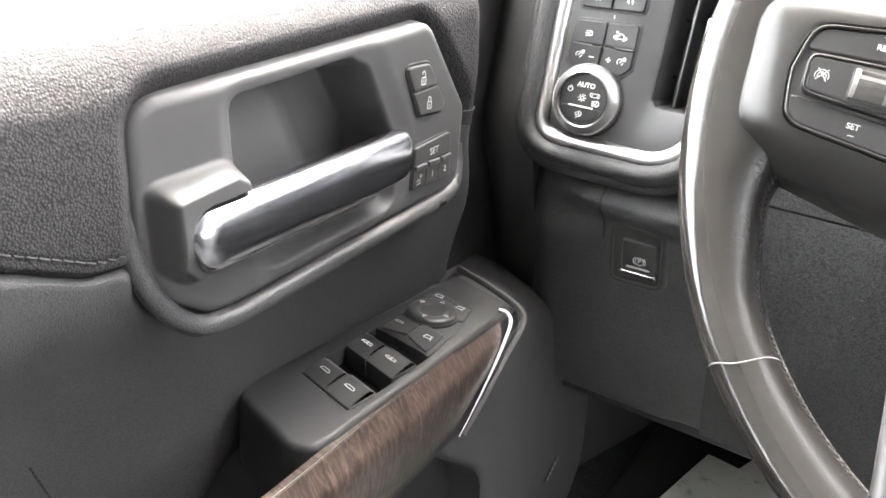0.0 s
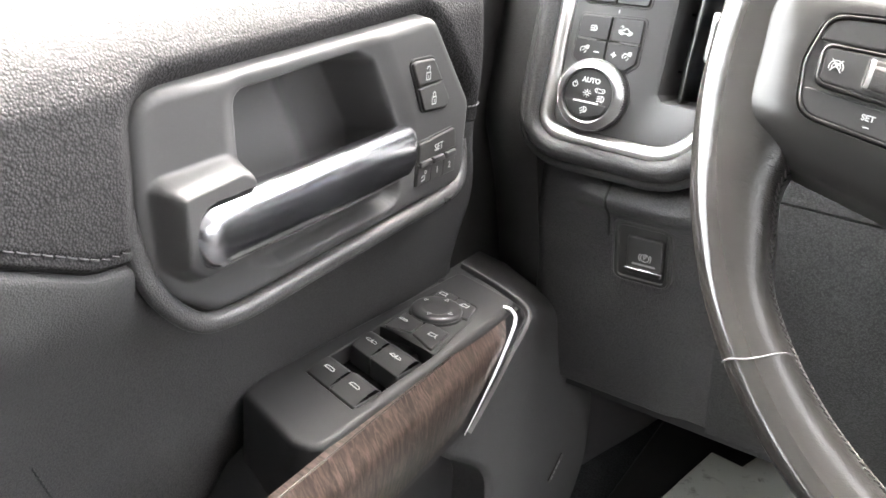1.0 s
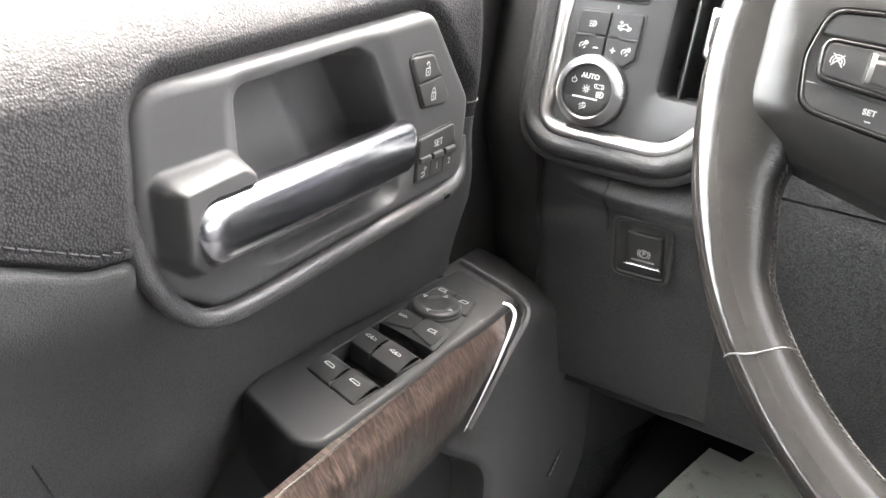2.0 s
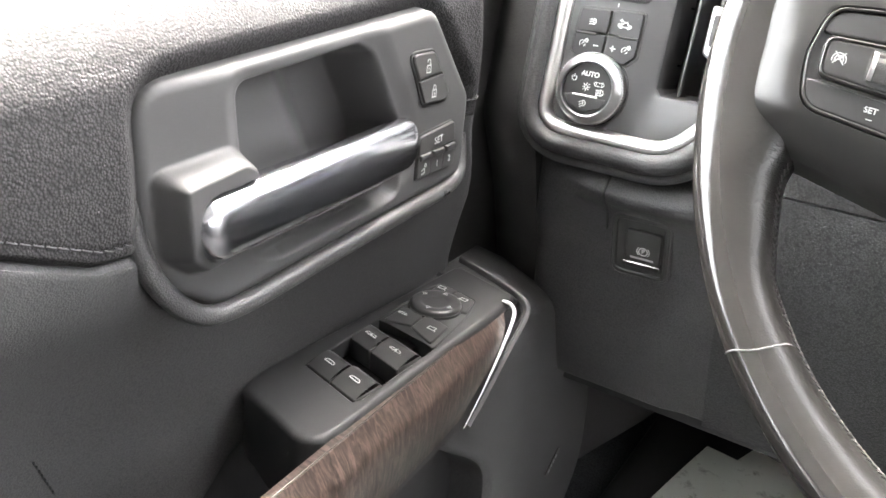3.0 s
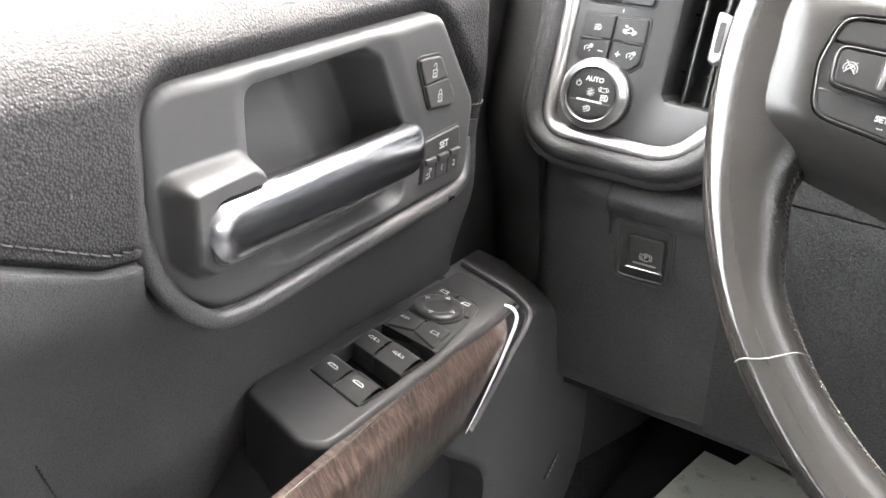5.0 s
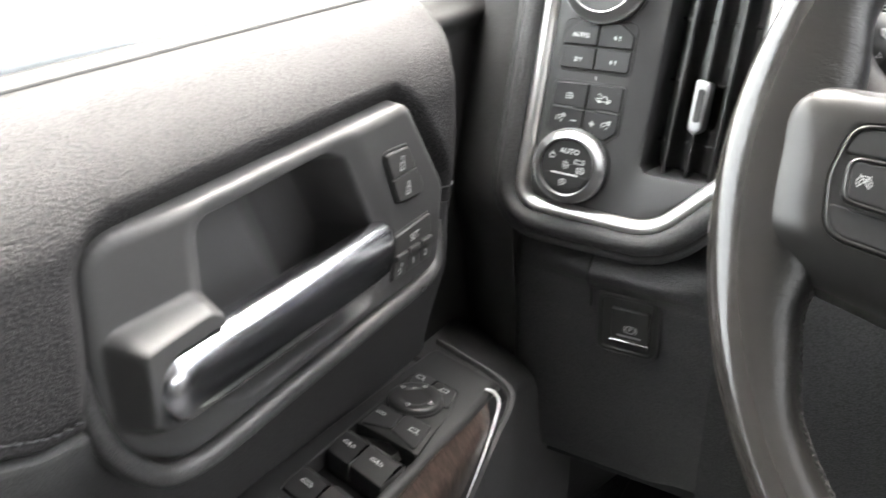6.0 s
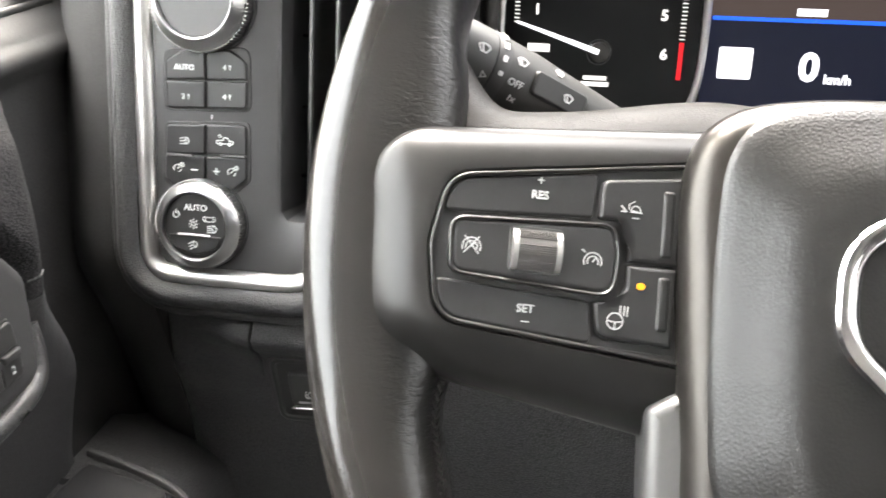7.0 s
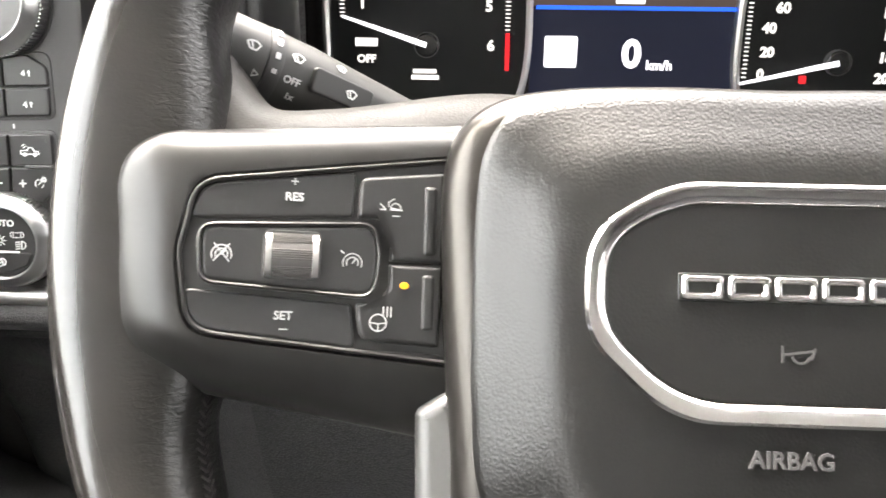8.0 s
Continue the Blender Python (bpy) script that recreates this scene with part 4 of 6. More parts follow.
for (x0, x1, y0, y1, sp) in ((-0.2815, -0.2592, 0.3440, 0.3690, False), (-0.2585, -0.2348, 0.3375, 0.3640, False), (-0.2812, -0.2618, 0.3865, 0.4125, True), (-0.2611, -0.2350, 0.3800, 0.4070, True)):
    k = part("window_switch", rocker(x0, y0 - V, x1, y1 - V), ROCKER, switches, "sculpted window rocker key")
    part("mark", mark_window(split=sp), INK, k, m=at((x0 + x1) / 2, (y0 + y1) / 2 - 0.0010 - V, 0.0029) @ pose(0, 0, 0, 1, 0, -16))
mirror_bed = fillet([(x, y - V, 0.002) for x, y in ((-0.2838, 0.4225), (-0.2600, 0.4262), (-0.2338, 0.4140), (-0.2395, 0.4690), (-0.2455, 0.4902), (-0.2828, 0.4982))], 3)
part("mirror_key_bed", plate(mirror_bed, -0.0135, -0.0006, 0.0006), RUBBER, switches, "raised bed under the mirror keys")
mc = (-0.2640, 0.4640 - V)
for pts, mk, mx, my in (
        ([(-0.2800, 0.4235), (-0.2605, 0.4285), (-0.2625, 0.4480), (-0.2800, 0.4480)], mark_window(0.8), -0.2745, 0.4390),
        ([(-0.2598, 0.4275), (-0.2375, 0.4170), (-0.2405, 0.4440), (-0.2610, 0.4480)], mark_mirror(1), -0.2475, 0.4335),
        ([(-0.2790, 0.4800), (-0.2650, 0.4800), (-0.2640, 0.4945), (-0.2815, 0.4970)], mark_mirror(1), -0.2755, 0.4905),
        ([(-0.2640, 0.4790), (-0.2470, 0.4680), (-0.2415, 0.4690), (-0.2465, 0.4890), (-0.2630, 0.4940)], mark_mirror(-1), -0.2535, 0.4845)):
    k = part("mirror_key", plate(fillet([(x, y - V, 0.002) for x, y in pts], 3), -0.013, 0.0010, 0.0008), ROCKER, switches)
    part("mark", mk, INK, k, m=at(mx, my - V, 0.0012, -6))
part("pad_gap", plate(circle(*mc, 0.0193, 44), -0.013, 0.0013, 0.0002), RUBBER, switches)
dial = [[(x, y, z) for x, y in circle(*mc, r, 48)] for r, z in ((0.0184, -0.013), (0.0184, 0.0022), (0.0180, 0.0034), (0.0171, 0.0044), (0.0155, 0.0048), (0.0125, 0.0047), (0.0110, 0.0044),
                                                                 (0.0098, 0.0039), (0.0090, 0.0036), (0.0080, 0.0035), (0.0030, 0.0035))]
pad = part("mirror_pad", loft(dial), ROCKER, switches, "round mirror adjusting pad with a dished middle")
for a, px, py in ((161, -0.0121, 0.0041), (90, 0.0, 0.0130), (-83, 0.0013, -0.0122), (-11, 0.0132, -0.0026)):
    part("mark", mark_triangle(a), INK, pad, m=at(mc[0] + px, mc[1] + py, 0.0050))

# ---- dashboard ----
dash = thing("dashboard", "dark grained plastic dashboard beside and behind the steering wheel", "dashboard")
lean = radians(11)
PANEL = axes((-0.2052, 0.5677, 0.5388), (1, 0, 0), (0, math.sin(lean), math.cos(lean)), (0, -math.cos(lean), math.sin(lean)))
# outline of the chrome surround of the control panel, in the panel's own plane
OUT = fillet([(-0.0385, 0.150, 0.02), (-0.0385, -0.0950, 0.022), (0.060, -0.0950, 0.040), (0.1060, -0.0450, 0.034), (0.1060, 0.150, 0.02)], 8)
LOWPROF = [(0.592, 0.4335), (0.580, 0.4300), (0.568, 0.4245), (0.5595, 0.4170), (0.5545, 0.4110), (0.5548, 0.4065), (0.5585, 0.4010),
           (0.5640, 0.3962), (0.5690, 0.3890), (0.5722, 0.3790), (0.5765, 0.365), (0.582, 0.350), (0.588, 0.325), (0.596, 0.285), (0.606, 0.245), (0.614, 0.222), (0.624, 0.212), (0.66, 0.215), (0.80, 0.26), (1.17, 0.30)]


def dash_place(x, k):
    y, z = k
    y += (max(y, 0.574) - y) * smoothstep(-0.185, -0.250, x)
    knee = 0.561 + 0.07 * (max(0.0, 0.4345 - z) / 0.23) ** 1.5
    y += (max(y, knee) - y) * smoothstep(-0.135, -0.102, x)
    f = smoothstep(-0.225, -0.32, x)
    return (x, y + 0.22 * f * f, z)


prof = [(p[0], p[1]) for p in smooth_path([(y, z, 0) for y, z in LOWPROF], 5)]
part("lower_panel", skin(span(-0.345, -0.098, 56), prof, dash_place, (0, 0.02, 0.004)), GRAINED, dash, "grained lower dashboard panel that holds the parking brake key")
knee_us = span(-0.098, 0.40, 40)
part("knee_upper", skin(knee_us, span(0, 1, 10), lambda x, t: (x, 0.5605 - 0.006 * t, 0.4362 + 0.05 * t), (0, 0.02, 0.002)), KNEE, dash)
part("knee_bolster", skin(knee_us, span(0, 1, 24), lambda x, t: (x, 0.561 + 0.07 * t ** 1.5, 0.4345 - 0.23 * t), (0, 0.02, 0.004)), KNEE, dash, "pebbled knee bolster below the steering column")
part("bolster_underside", box(-0.30, 0.632, 0.200, 0.42, 1.17, 0.212, 0.004), SHELL, dash)
# soft ring round the control panel
path3 = [PANEL @ Vector((x, y, -0.004)) for x, y in inset(OUT, -0.0065)]
part("panel_surround", sweep([tuple(p) for p in path3], circle(0, 0, 0.0085, 16, 0.012), up=tuple(PANEL.col[2][:3]), loop=True), SOFT, dash, "soft grained ring round the control panel")
path3 = [PANEL @ Vector((x, y, -0.007)) for x, y in inset(OUT, -0.0168)]
part("ring_seam", sweep([tuple(p) for p in path3], circle(0, 0, 0.0042, 12), up=tuple(PANEL.col[2][:3]), loop=True), SOFT, dash)
side = skin(span(0.0, 1.0, 20), span(0.23, 0.74, 30), lambda t, z: (-0.248 - 0.075 * t, (0.578 + 0.19 * (z - 0.54) if z > 0.44 else 0.559 + 0.3 * (0.44 - z)) - 0.012 * math.sin(t * 2.6) * smoothstep(0.36, 0.46, z) + 0.055 * t * t, z), (0, 0.02, 0))
part("end_panel", side, SAILMAT, dash, "dark plastic outer end of the dashboard")
part("kick_panel", skin(span(0.66, 1.16, 12), span(-0.02, 0.34, 10), lambda y, z: (-0.262 + 0.06 * smoothstep(0.70, 1.0, y), y, z), (-0.03, 0, 0)), LOWER, dash, "dark plastic kick panel in the footwell")
part("backing", box(-0.26, 0.64, 0.30, 0.9, 0.70, 0.52, 0.01), SHELL, dash)
top = skin(span(-0.33, 1.30, 30), span(0, 1, 12), lambda x, t: (x, 0.60 + 0.55 * t, 0.70 - 0.03 * math.cos(t * 3) * (1 - t)), (0, 0, -0.03))
part("top_pad", top, SOFT, dash, "soft dark dashboard top")
part("middle_face", skin(span(0.40, 1.30, 10), span(0.25, 0.70, 10), lambda x, z: (x, 0.60 - 0.03 * math.sin((z - 0.25) * 7), z), (0, 0.03, 0)), LOWER, dash)
slit = sweep([(-0.1868, y - 0.0002, z) for y, z in prof if 0.376 < z < 0.429], circle(0, 0, 0.0010, 8), up=(1, 0, 0))
part("panel_gap", slit, RUBBER, dash)

# parking brake key
PARK = axes((-0.1565, 0.5738, 0.3672), (1, 0, 0.06), (0, -0.22, 0.975), (0.0, -0.975, -0.22))
brake = thing("parking_brake_switch", "square black parking brake key set in the dashboard", "switch", PARK)
bo = rect(-0.0245, -0.0250, 0.0190, 0.0275, 0.009, 6)
part("bezel", frame_ring(bo, inset(bo, 0.0045), -0.012, 0.0016, 0.0012), STALKMAT, brake)
part("bezel_lip", frame_ring(inset(bo, -0.0012), inset(bo, 0.0008), -0.012, 0.0012, 0.0006), SATIN, brake)
kb = part("key", plate(rect(-0.0134, -0.0100, 0.0134, 0.0168, 0.0025), -0.01, 0.0036, 0.0012), STALKMAT, brake)
part("mark", strokes([circle(0, 0, 0.0032, 18), arc(0, 0, 0.0046, 140, 220, 6), arc(0, 0, 0.0046, -40, 40, 6)], 0.00055, closed=(0,)), INK, kb, m=at(0.0005, 0.0005, 0.0038))
part("mark", letters("P", 0.0052), INK, kb, m=at(0.0005, 0.0005, 0.0038))
part("key_light", plate(rect(-0.0090, -0.0068, 0.0085, -0.0052, 0.0005), 0.003, 0.0038, 0.0001), DIMINK, kb)
part("bright_line", plate(rect(-0.0142, -0.0110, 0.0138, -0.0097, 0.0006), -0.002, 0.0050, 0.0005), BRIGHT, brake, "bright metal line under the key")
part("bed", plate(inset(bo, 0.004), -0.012, 0.0006, 0.0004), STALKMAT, brake)
part("lower_key", plate(rect(-0.0128, -0.0160, 0.0128, -0.0118, 0.0015), -0.01, 0.0030, 0.0010), STALKMAT, brake)

# ---- control panel: faceplate, chrome frame, knobs, keys and air vent ----
panel = thing("control_panel", "dark control panel with knobs, keys and air vent in chrome frame", "control panel", PANEL)
INNER = inset(OUT, 0.0092)
rings = [[(x, y, -0.006) for x, y in OUT], [(x, y, 0.0030) for x, y in OUT], [(x, y, 0.0042) for x, y in inset(OUT, 0.0012)], [(x, y, 0.0046) for x, y in inset(OUT, 0.0034)],
         [(x, y, 0.0040) for x, y in inset(OUT, 0.0060)], [(x, y, 0.0022) for x, y in inset(OUT, 0.0076)], [(x, y, 0.0004) for x, y in INNER], [(x, y, -0.006) for x, y in INNER]]
part("chrome_frame", loft(rings, loop=True), BRUSHED, panel, "brushed silver frame", sharp=1.2)
VENT = fillet([(0.0415, 0.155, 0.002), (0.0415, -0.0560, 0.006), (0.0850, -0.0560, 0.008), (0.0960, -0.0400, 0.008), (0.0960, 0.155, 0.002)], 5)
fpo, fpi = polar(inset(INNER, 0.0002), (0.069, 0.045), 160), polar(VENT, (0.069, 0.045), 160)
part("faceplate", loft([[(x, y, -0.010) for x, y in fpo], [(x, y, 0.0) for x, y in fpo], [(x, y, 0.0) for x, y in inset(fpi, -0.0030)],
                        [(x, y, -0.0012) for x, y in inset(fpi, -0.0008)], [(x, y, -0.004) for x, y in fpi], [(x, y, -0.034) for x, y in inset(fpi, 0.003)]], caps=(False, False)), PLATE, panel, "satin dark faceplate")
part("vent_well", plate(inset(VENT, 0.002), -0.060, -0.033, 0.001), GLOSS, panel, "gloss black vent duct")
for i, x in enumerate((0.0545, 0.0685, 0.0830)):
    sl = sweep([(x, 0.150, -0.020), (x, -0.0545, -0.020)], fillet([(-0.0009, -0.013, 0.0006), (0.0009, -0.013, 0.0006), (0.0013, 0.013, 0.0009), (-0.0013, 0.013, 0.0009)], 3), up=(0, 0, 1))
    part("slat", sl, GLOSS, panel)
for i in range(5):
    y = -0.035 + i * 0.038
    part("cross_vane", sweep([(0.043, y, -0.030), (0.094, y, -0.030)], rect(-0.0008, -0.004, 0.0008, 0.004, 0.0006, 2), up=(0, 0, 1)), GLOSS, panel)
tab = part("vent_tab", plate(fillet([(0.0640, 0.0060, 0.0025), (0.0735, 0.0040, 0.0025), (0.0735, -0.0240, 0.004), (0.0690, -0.0280, 0.003), (0.0640, -0.0250, 0.004)], 4), -0.016, -0.0010, 0.002, 4), KNOBMAT, panel, "chrome vent slider")
part("tab_groove", plate(rect(0.0668, -0.0200, 0.0712, 0.0000, 0.0018), -0.004, -0.0006, 0.0004), RUBBER, tab)


def knob(cx, cy, r, face, tall, label):
    k = part("knob", loft([[(x, y, z) for x, y in circle(cx, cy, rr, 72)] for rr, z in
                          ((r * 1.0, 0.0), (r * 0.995, tall * 0.55), (r * 0.97, tall * 0.66), (r * 0.93, tall * 0.74), (r * 0.84, tall * 0.92), (r * 0.80, tall * 0.99), (r * 0.775, tall), (r * 0.75, tall * 0.97), (r * 0.735, tall * 0.84))], caps=(False, False)),
             KNOBMAT, panel, label)
    ridges = []
    for i in range(84):
        a = 2 * math.pi * i / 84
        ridges.append(moved(plate(rect(-0.0005, -0.00045, 0.0005, 0.00045, 0.0002, 1), tall * 0.08, tall * 0.60, 0.0003, 1), at(cx, cy, 0, math.degrees(a)) @ Matrix.Translation((r + 0.0001, 0, 0))))
    tagged(part("grip", merged(*ridges), KNOBMAT, k), kind="stuff")
    part("face", plate(circle(cx, cy, r * 0.745, 48), 0, tall * 0.86, 0.0008), face, k)
    # black ring that draws the contact shade round the knob's foot
    part("shadow_ring", frame_ring(circle(cx, cy, r * 1.07, 48), circle(cx, cy, r * 1.0, 48), -0.002, 0.0008, 0.0003), RUBBER, k)
    return k


kx, ky, kz = -0.0022, -0.0605, 0.0128
lamp = knob(kx, ky, 0.0238, KEY, kz, "silver lamp knob with ribbed grip")
fz = kz * 0.86 + 0.0002
part("mark", letters("AUTO", 0.0046, bold=0.0001), INK, lamp, m=at(kx + 0.0005, ky + 0.0098, fz))
part("mark", mark_power(), INK, lamp, m=at(kx - 0.0105, ky + 0.0058, fz))
part("mark", mark_bulb(), INK, lamp, m=at(kx - 0.0008, ky + 0.0012, fz))
part("mark", mark_lamp(1, 2), INK, lamp, m=at(kx + 0.0100, ky + 0.0042, fz) @ Matrix.Scale(0.8, 4))
part("mark", mark_lamp(-1, 2), INK, lamp, m=at(kx + 0.0060, ky + 0.0042, fz) @ Matrix.Scale(0.8, 4))
part("mark", mark_lamp(1, 4), INK, lamp, m=at(kx + 0.0100, ky - 0.0010, fz) @ Matrix.Scale(1.1, 4))
part("fog_key", plate(fillet([(kx - 0.0150, ky - 0.0050, 0.001), (kx + 0.0150, ky - 0.0050, 0.001), (kx + 0.0120, ky - 0.0115, 0.003), (kx, ky - 0.0160, 0.008), (kx - 0.0120, ky - 0.0115, 0.003)], 4), kz * 0.7, kz * 0.9, 0.0006), KEY, lamp)
part("mark", mark_lamp(1, 3), INK, lamp, m=at(kx - 0.0005, ky - 0.0098, fz + 0.0006, 20))
part("key_edge", plate(rect(kx - 0.0095, ky - 0.0052, kx + 0.0085, ky - 0.0042, 0.0004), kz * 0.7, kz * 0.93, 0.0003), BRUSHED, lamp)
mode = knob(0.0000, 0.0560, 0.0262, PLATE, 0.0150, "silver drive mode knob with ribbed grip")


def key_block(quad):
    out = fillet(quad, 4)
    blk = part("key_block", plate(inset(out, -0.0010), -0.004, 0.0006, 0.0005), RUBBER, panel)
    return blk


low_blk = key_block([(-0.0225, -0.0080, 0.003), (0.0235, -0.0060, 0.003), (0.0235, -0.0360, 0.003), (0.0165, -0.0420, 0.003), (-0.0165, -0.0440, 0.003), (-0.0240, -0.0380, 0.003)])
for quad, mk, mx, my in (
        ([(-0.0215, -0.0086, 0.0025), (0.0000, -0.0076, 0.0006), (-0.0003, -0.0232, 0.0006), (-0.0226, -0.0238, 0.0006)], mark_lamp(1, 3), -0.0110, -0.0165),
        ([(0.0010, -0.0075, 0.0006), (0.0226, -0.0066, 0.0025), (0.0228, -0.0226, 0.0006), (0.0007, -0.0232, 0.0006)], mark_truck(), 0.0112, -0.0158),
        ([(-0.0228, -0.0246, 0.0006), (-0.0004, -0.0242, 0.0006), (-0.0006, -0.0400, 0.0006), (-0.0165, -0.0425, 0.003), (-0.0232, -0.0372, 0.003)], mark_dimmer(), -0.0150, -0.0310),
        ([(0.0006, -0.0242, 0.0006), (0.0228, -0.0236, 0.0006), (0.0228, -0.0352, 0.003), (0.0160, -0.0410, 0.003), (0.0004, -0.0400, 0.0006)], mark_dimmer(), 0.0155, -0.0312)):
    k = part("key", plate(fillet(quad, 4), 0.0, 0.0022, 0.0009), KEY, low_blk)
    part("mark", mk, INK, low_blk, m=at(mx, my, 0.0024))
part("mark", strokes([[(-0.0016, 0), (0.0016, 0)]], 0.0006), INK, low_blk, m=at(-0.0062, -0.0318, 0.0024))
part("mark", strokes([[(-0.0017, 0), (0.0017, 0)], [(0, -0.0017), (0, 0.0017)]], 0.0006), INK, low_blk, m=at(0.0062, -0.0318, 0.0024))
for x0, x1, y in ((-0.0215, -0.0070, -0.0242), (0.0085, 0.0222, -0.0232)):
    part("key_edge", plate(rect(x0, y - 0.0006, x1, y + 0.0006, 0.0004), 0.001, 0.0034, 0.0004), SATIN, low_blk)
part("indicator", plate(circle(0.0195, -0.0105, 0.0007, 10), 0.001, 0.0024, 0.0001), RUBBER, low_blk)
up_blk = key_block([(-0.0225, 0.0300, 0.005), (0.0235, 0.0320, 0.005), (0.0240, 0.0010, 0.004), (-0.0225, -0.0005, 0.004)])
for quad, tx, mx, my in (
        ([(-0.0216, 0.0245, 0.005), (-0.0120, 0.0305, 0.003), (0.0002, 0.0310, 0.0006), (0.0003, 0.0158, 0.0006), (-0.0216, 0.0150, 0.0006)], "AUTO", -0.0110, 0.0215),
        ([(0.0011, 0.0310, 0.0006), (0.0135, 0.0312, 0.003), (0.0230, 0.0255, 0.005), (0.0231, 0.0164, 0.0006), (0.0012, 0.0158, 0.0006)], "4", 0.0120, 0.0222),
        ([(-0.0216, 0.0142, 0.0006), (0.0003, 0.0148, 0.0006), (0.0003, 0.0010, 0.0006), (-0.0216, 0.0002, 0.003)], "2", -0.0110, 0.0065),
        ([(0.0012, 0.0148, 0.0006), (0.0231, 0.0155, 0.0006), (0.0231, 0.0018, 0.003), (0.0012, 0.0010, 0.0006)], "4", 0.0118, 0.0072)):
    part("key", plate(fillet(quad, 4), 0.0, 0.0022, 0.0009), KEY, up_blk)
    part("mark", letters(tx, 0.0040, bold=0.00008), INK, up_blk, m=at(mx - (0.0008 if len(tx) == 1 else 0), my, 0.0024))
    if len(tx) == 1:
        part("mark", strokes([[(0, -0.0012), (0, 0.0014)], [(-0.0006, 0.0006), (0, 0.0014), (0.0006, 0.0006)]], 0.0004), INK, up_blk, m=at(mx + 0.0022, my, 0.0024))
part("small_mark", strokes([[(0, -0.0009), (0, 0.0009)]], 0.0008), DIMINK, panel, m=at(0.0030, -0.0035, 0.0002))

# ---- steering wheel ----
tilt = radians(29)
WHEEL = axes((0.1155, 0.3702, 0.5525), (1, 0, 0), (0, math.sin(tilt), math.cos(tilt)), (0, -math.cos(tilt), math.sin(tilt)))
wheel = thing("steering_wheel", "worn dark leather steering wheel with key pods and chrome badge frame", "steering wheel", WHEEL)
HR = -0.0225
RO, RCX, RCY, RD = 0.2145, 0.0095, 0.0140, 0.0180


def inner_r(a):
    """Inner radius of the rim: it swells at the two spokes and thins at the thumb rests."""
    d = abs((a - 180 + 180) % 360 - 180)
    d = min(d, abs((a + 180) % 360 - 180))
    up = 0.0035 * smoothstep(8, 16, 180 - a) * smoothstep(60, 40, 180 - a) if a < 180 else 0.0
    return up + table([(0, 0.171), (12, 0.1725), (15, 0.1744), (19, 0.1802), (25, 0.1838), (32, 0.1885), (45, 0.1880), (58, 0.187), (90, 0.185)], d)


def rim_point(a, b, lift=0.0):
    ri = inner_r(a)
    rc, hw = (RO + ri) / 2, (RO - ri) / 2 + lift
    rr = rc + hw * math.copysign(abs(math.cos(b)) ** (0.74 if math.cos(b) > 0 else 0.60), math.cos(b))
    hh = HR + (RD + lift) * math.copysign(abs(math.sin(b)) ** 0.80, math.sin(b)) + 0.0065 * (rr - rc) / hw + 0.0015
    return (rr * math.cos(radians(a)) + RCX, rr * math.sin(radians(a)) + RCY, hh)


part("rim", loft([[rim_point(2.0 * i, 2 * math.pi * k / 40) for k in range(40)] for i in range(180)], loop=True), RIM, wheel, "charcoal leather rim, polished by wear")
for a in (218.8, 321.2):
    part("rim_seam", sweep([rim_point(a - math.copysign(0.85, 270 - a) * math.cos(b) + 0.12 * math.sin(5 * b), b, 0.0001) for b in [2 * math.pi * k / 36 for k in range(36)]], circle(0, 0, 0.00035, 8), loop=True), PALETHREAD, wheel, "pale leather seam across the rim")
st = []
n = 190
for i in range(n):
    a, da = 194 + 152 * i / n, 152 / n
    for s0, s1 in ((0.10, -0.06), (-0.22, -0.06)):
        p, q = rim_point(a, math.pi - 0.28 + s0, 0.0001), rim_point(a + da * 0.8, math.pi - 0.28 + s1, 0.0003)
        st.append(sweep([p, q], circle(0, 0, 0.00042, 5), up=(0.1, 0.2, 1)))
tagged(part("stitching", merged(*st), RIMTHREAD, wheel, "grey cross stitching along the rim"), kind="stuff")

# left spoke with its keys
POD = Matrix.Translation((-0.135, 0.005, -0.0075)) @ Matrix.Rotation(radians(15.0), 4, 'Y')


def pq(a, b):
    """From the wheel's plane to the pod's own plane."""
    return ((a + 0.135) / math.cos(radians(15)), b - 0.005)


def pod_poly(pts, seg=5):
    return fillet([(*pq(a, b), r) for a, b, r in pts], seg)


POD_OUT = pod_poly([(-0.1822, 0.0370, 0.020), (-0.0680, 0.0490, 0.014), (-0.0680, -0.0520, 0.014), (-0.1565, -0.0345, 0.014), (-0.1815, -0.0225, 0.014)], 8)
POD_BZ = pod_poly([(-0.1612, 0.0245, 0.010), (-0.0900, 0.0354, 0.001), (-0.0900, -0.0246, 0.001), (-0.1615, -0.0172, 0.010), (-0.1648, 0.0040, 0.02)], 7)
pod_c = pq(-0.125, 0.004)
shell_o, shell_i = polar(POD_OUT, pod_c, 144), polar(inset(POD_BZ, -0.0004), pod_c, 144)


def shell_ring(f, z):
    """A ring of the shell, f of the way in to the keys; the slope is gentle above the keys and steep below."""
    out = []
    for a, b in zip(shell_o, shell_i):
        k = 1.0 if z < -0.03 else 1.0 - 0.45 * smoothstep(-0.005, 0.036, a[1]) + 0.30 * smoothstep(-0.004, -0.036, a[1])
        out.append((a[0] + (b[0] - a[0]) * f, a[1] + (b[1] - a[1]) * f, z * k))
    return out


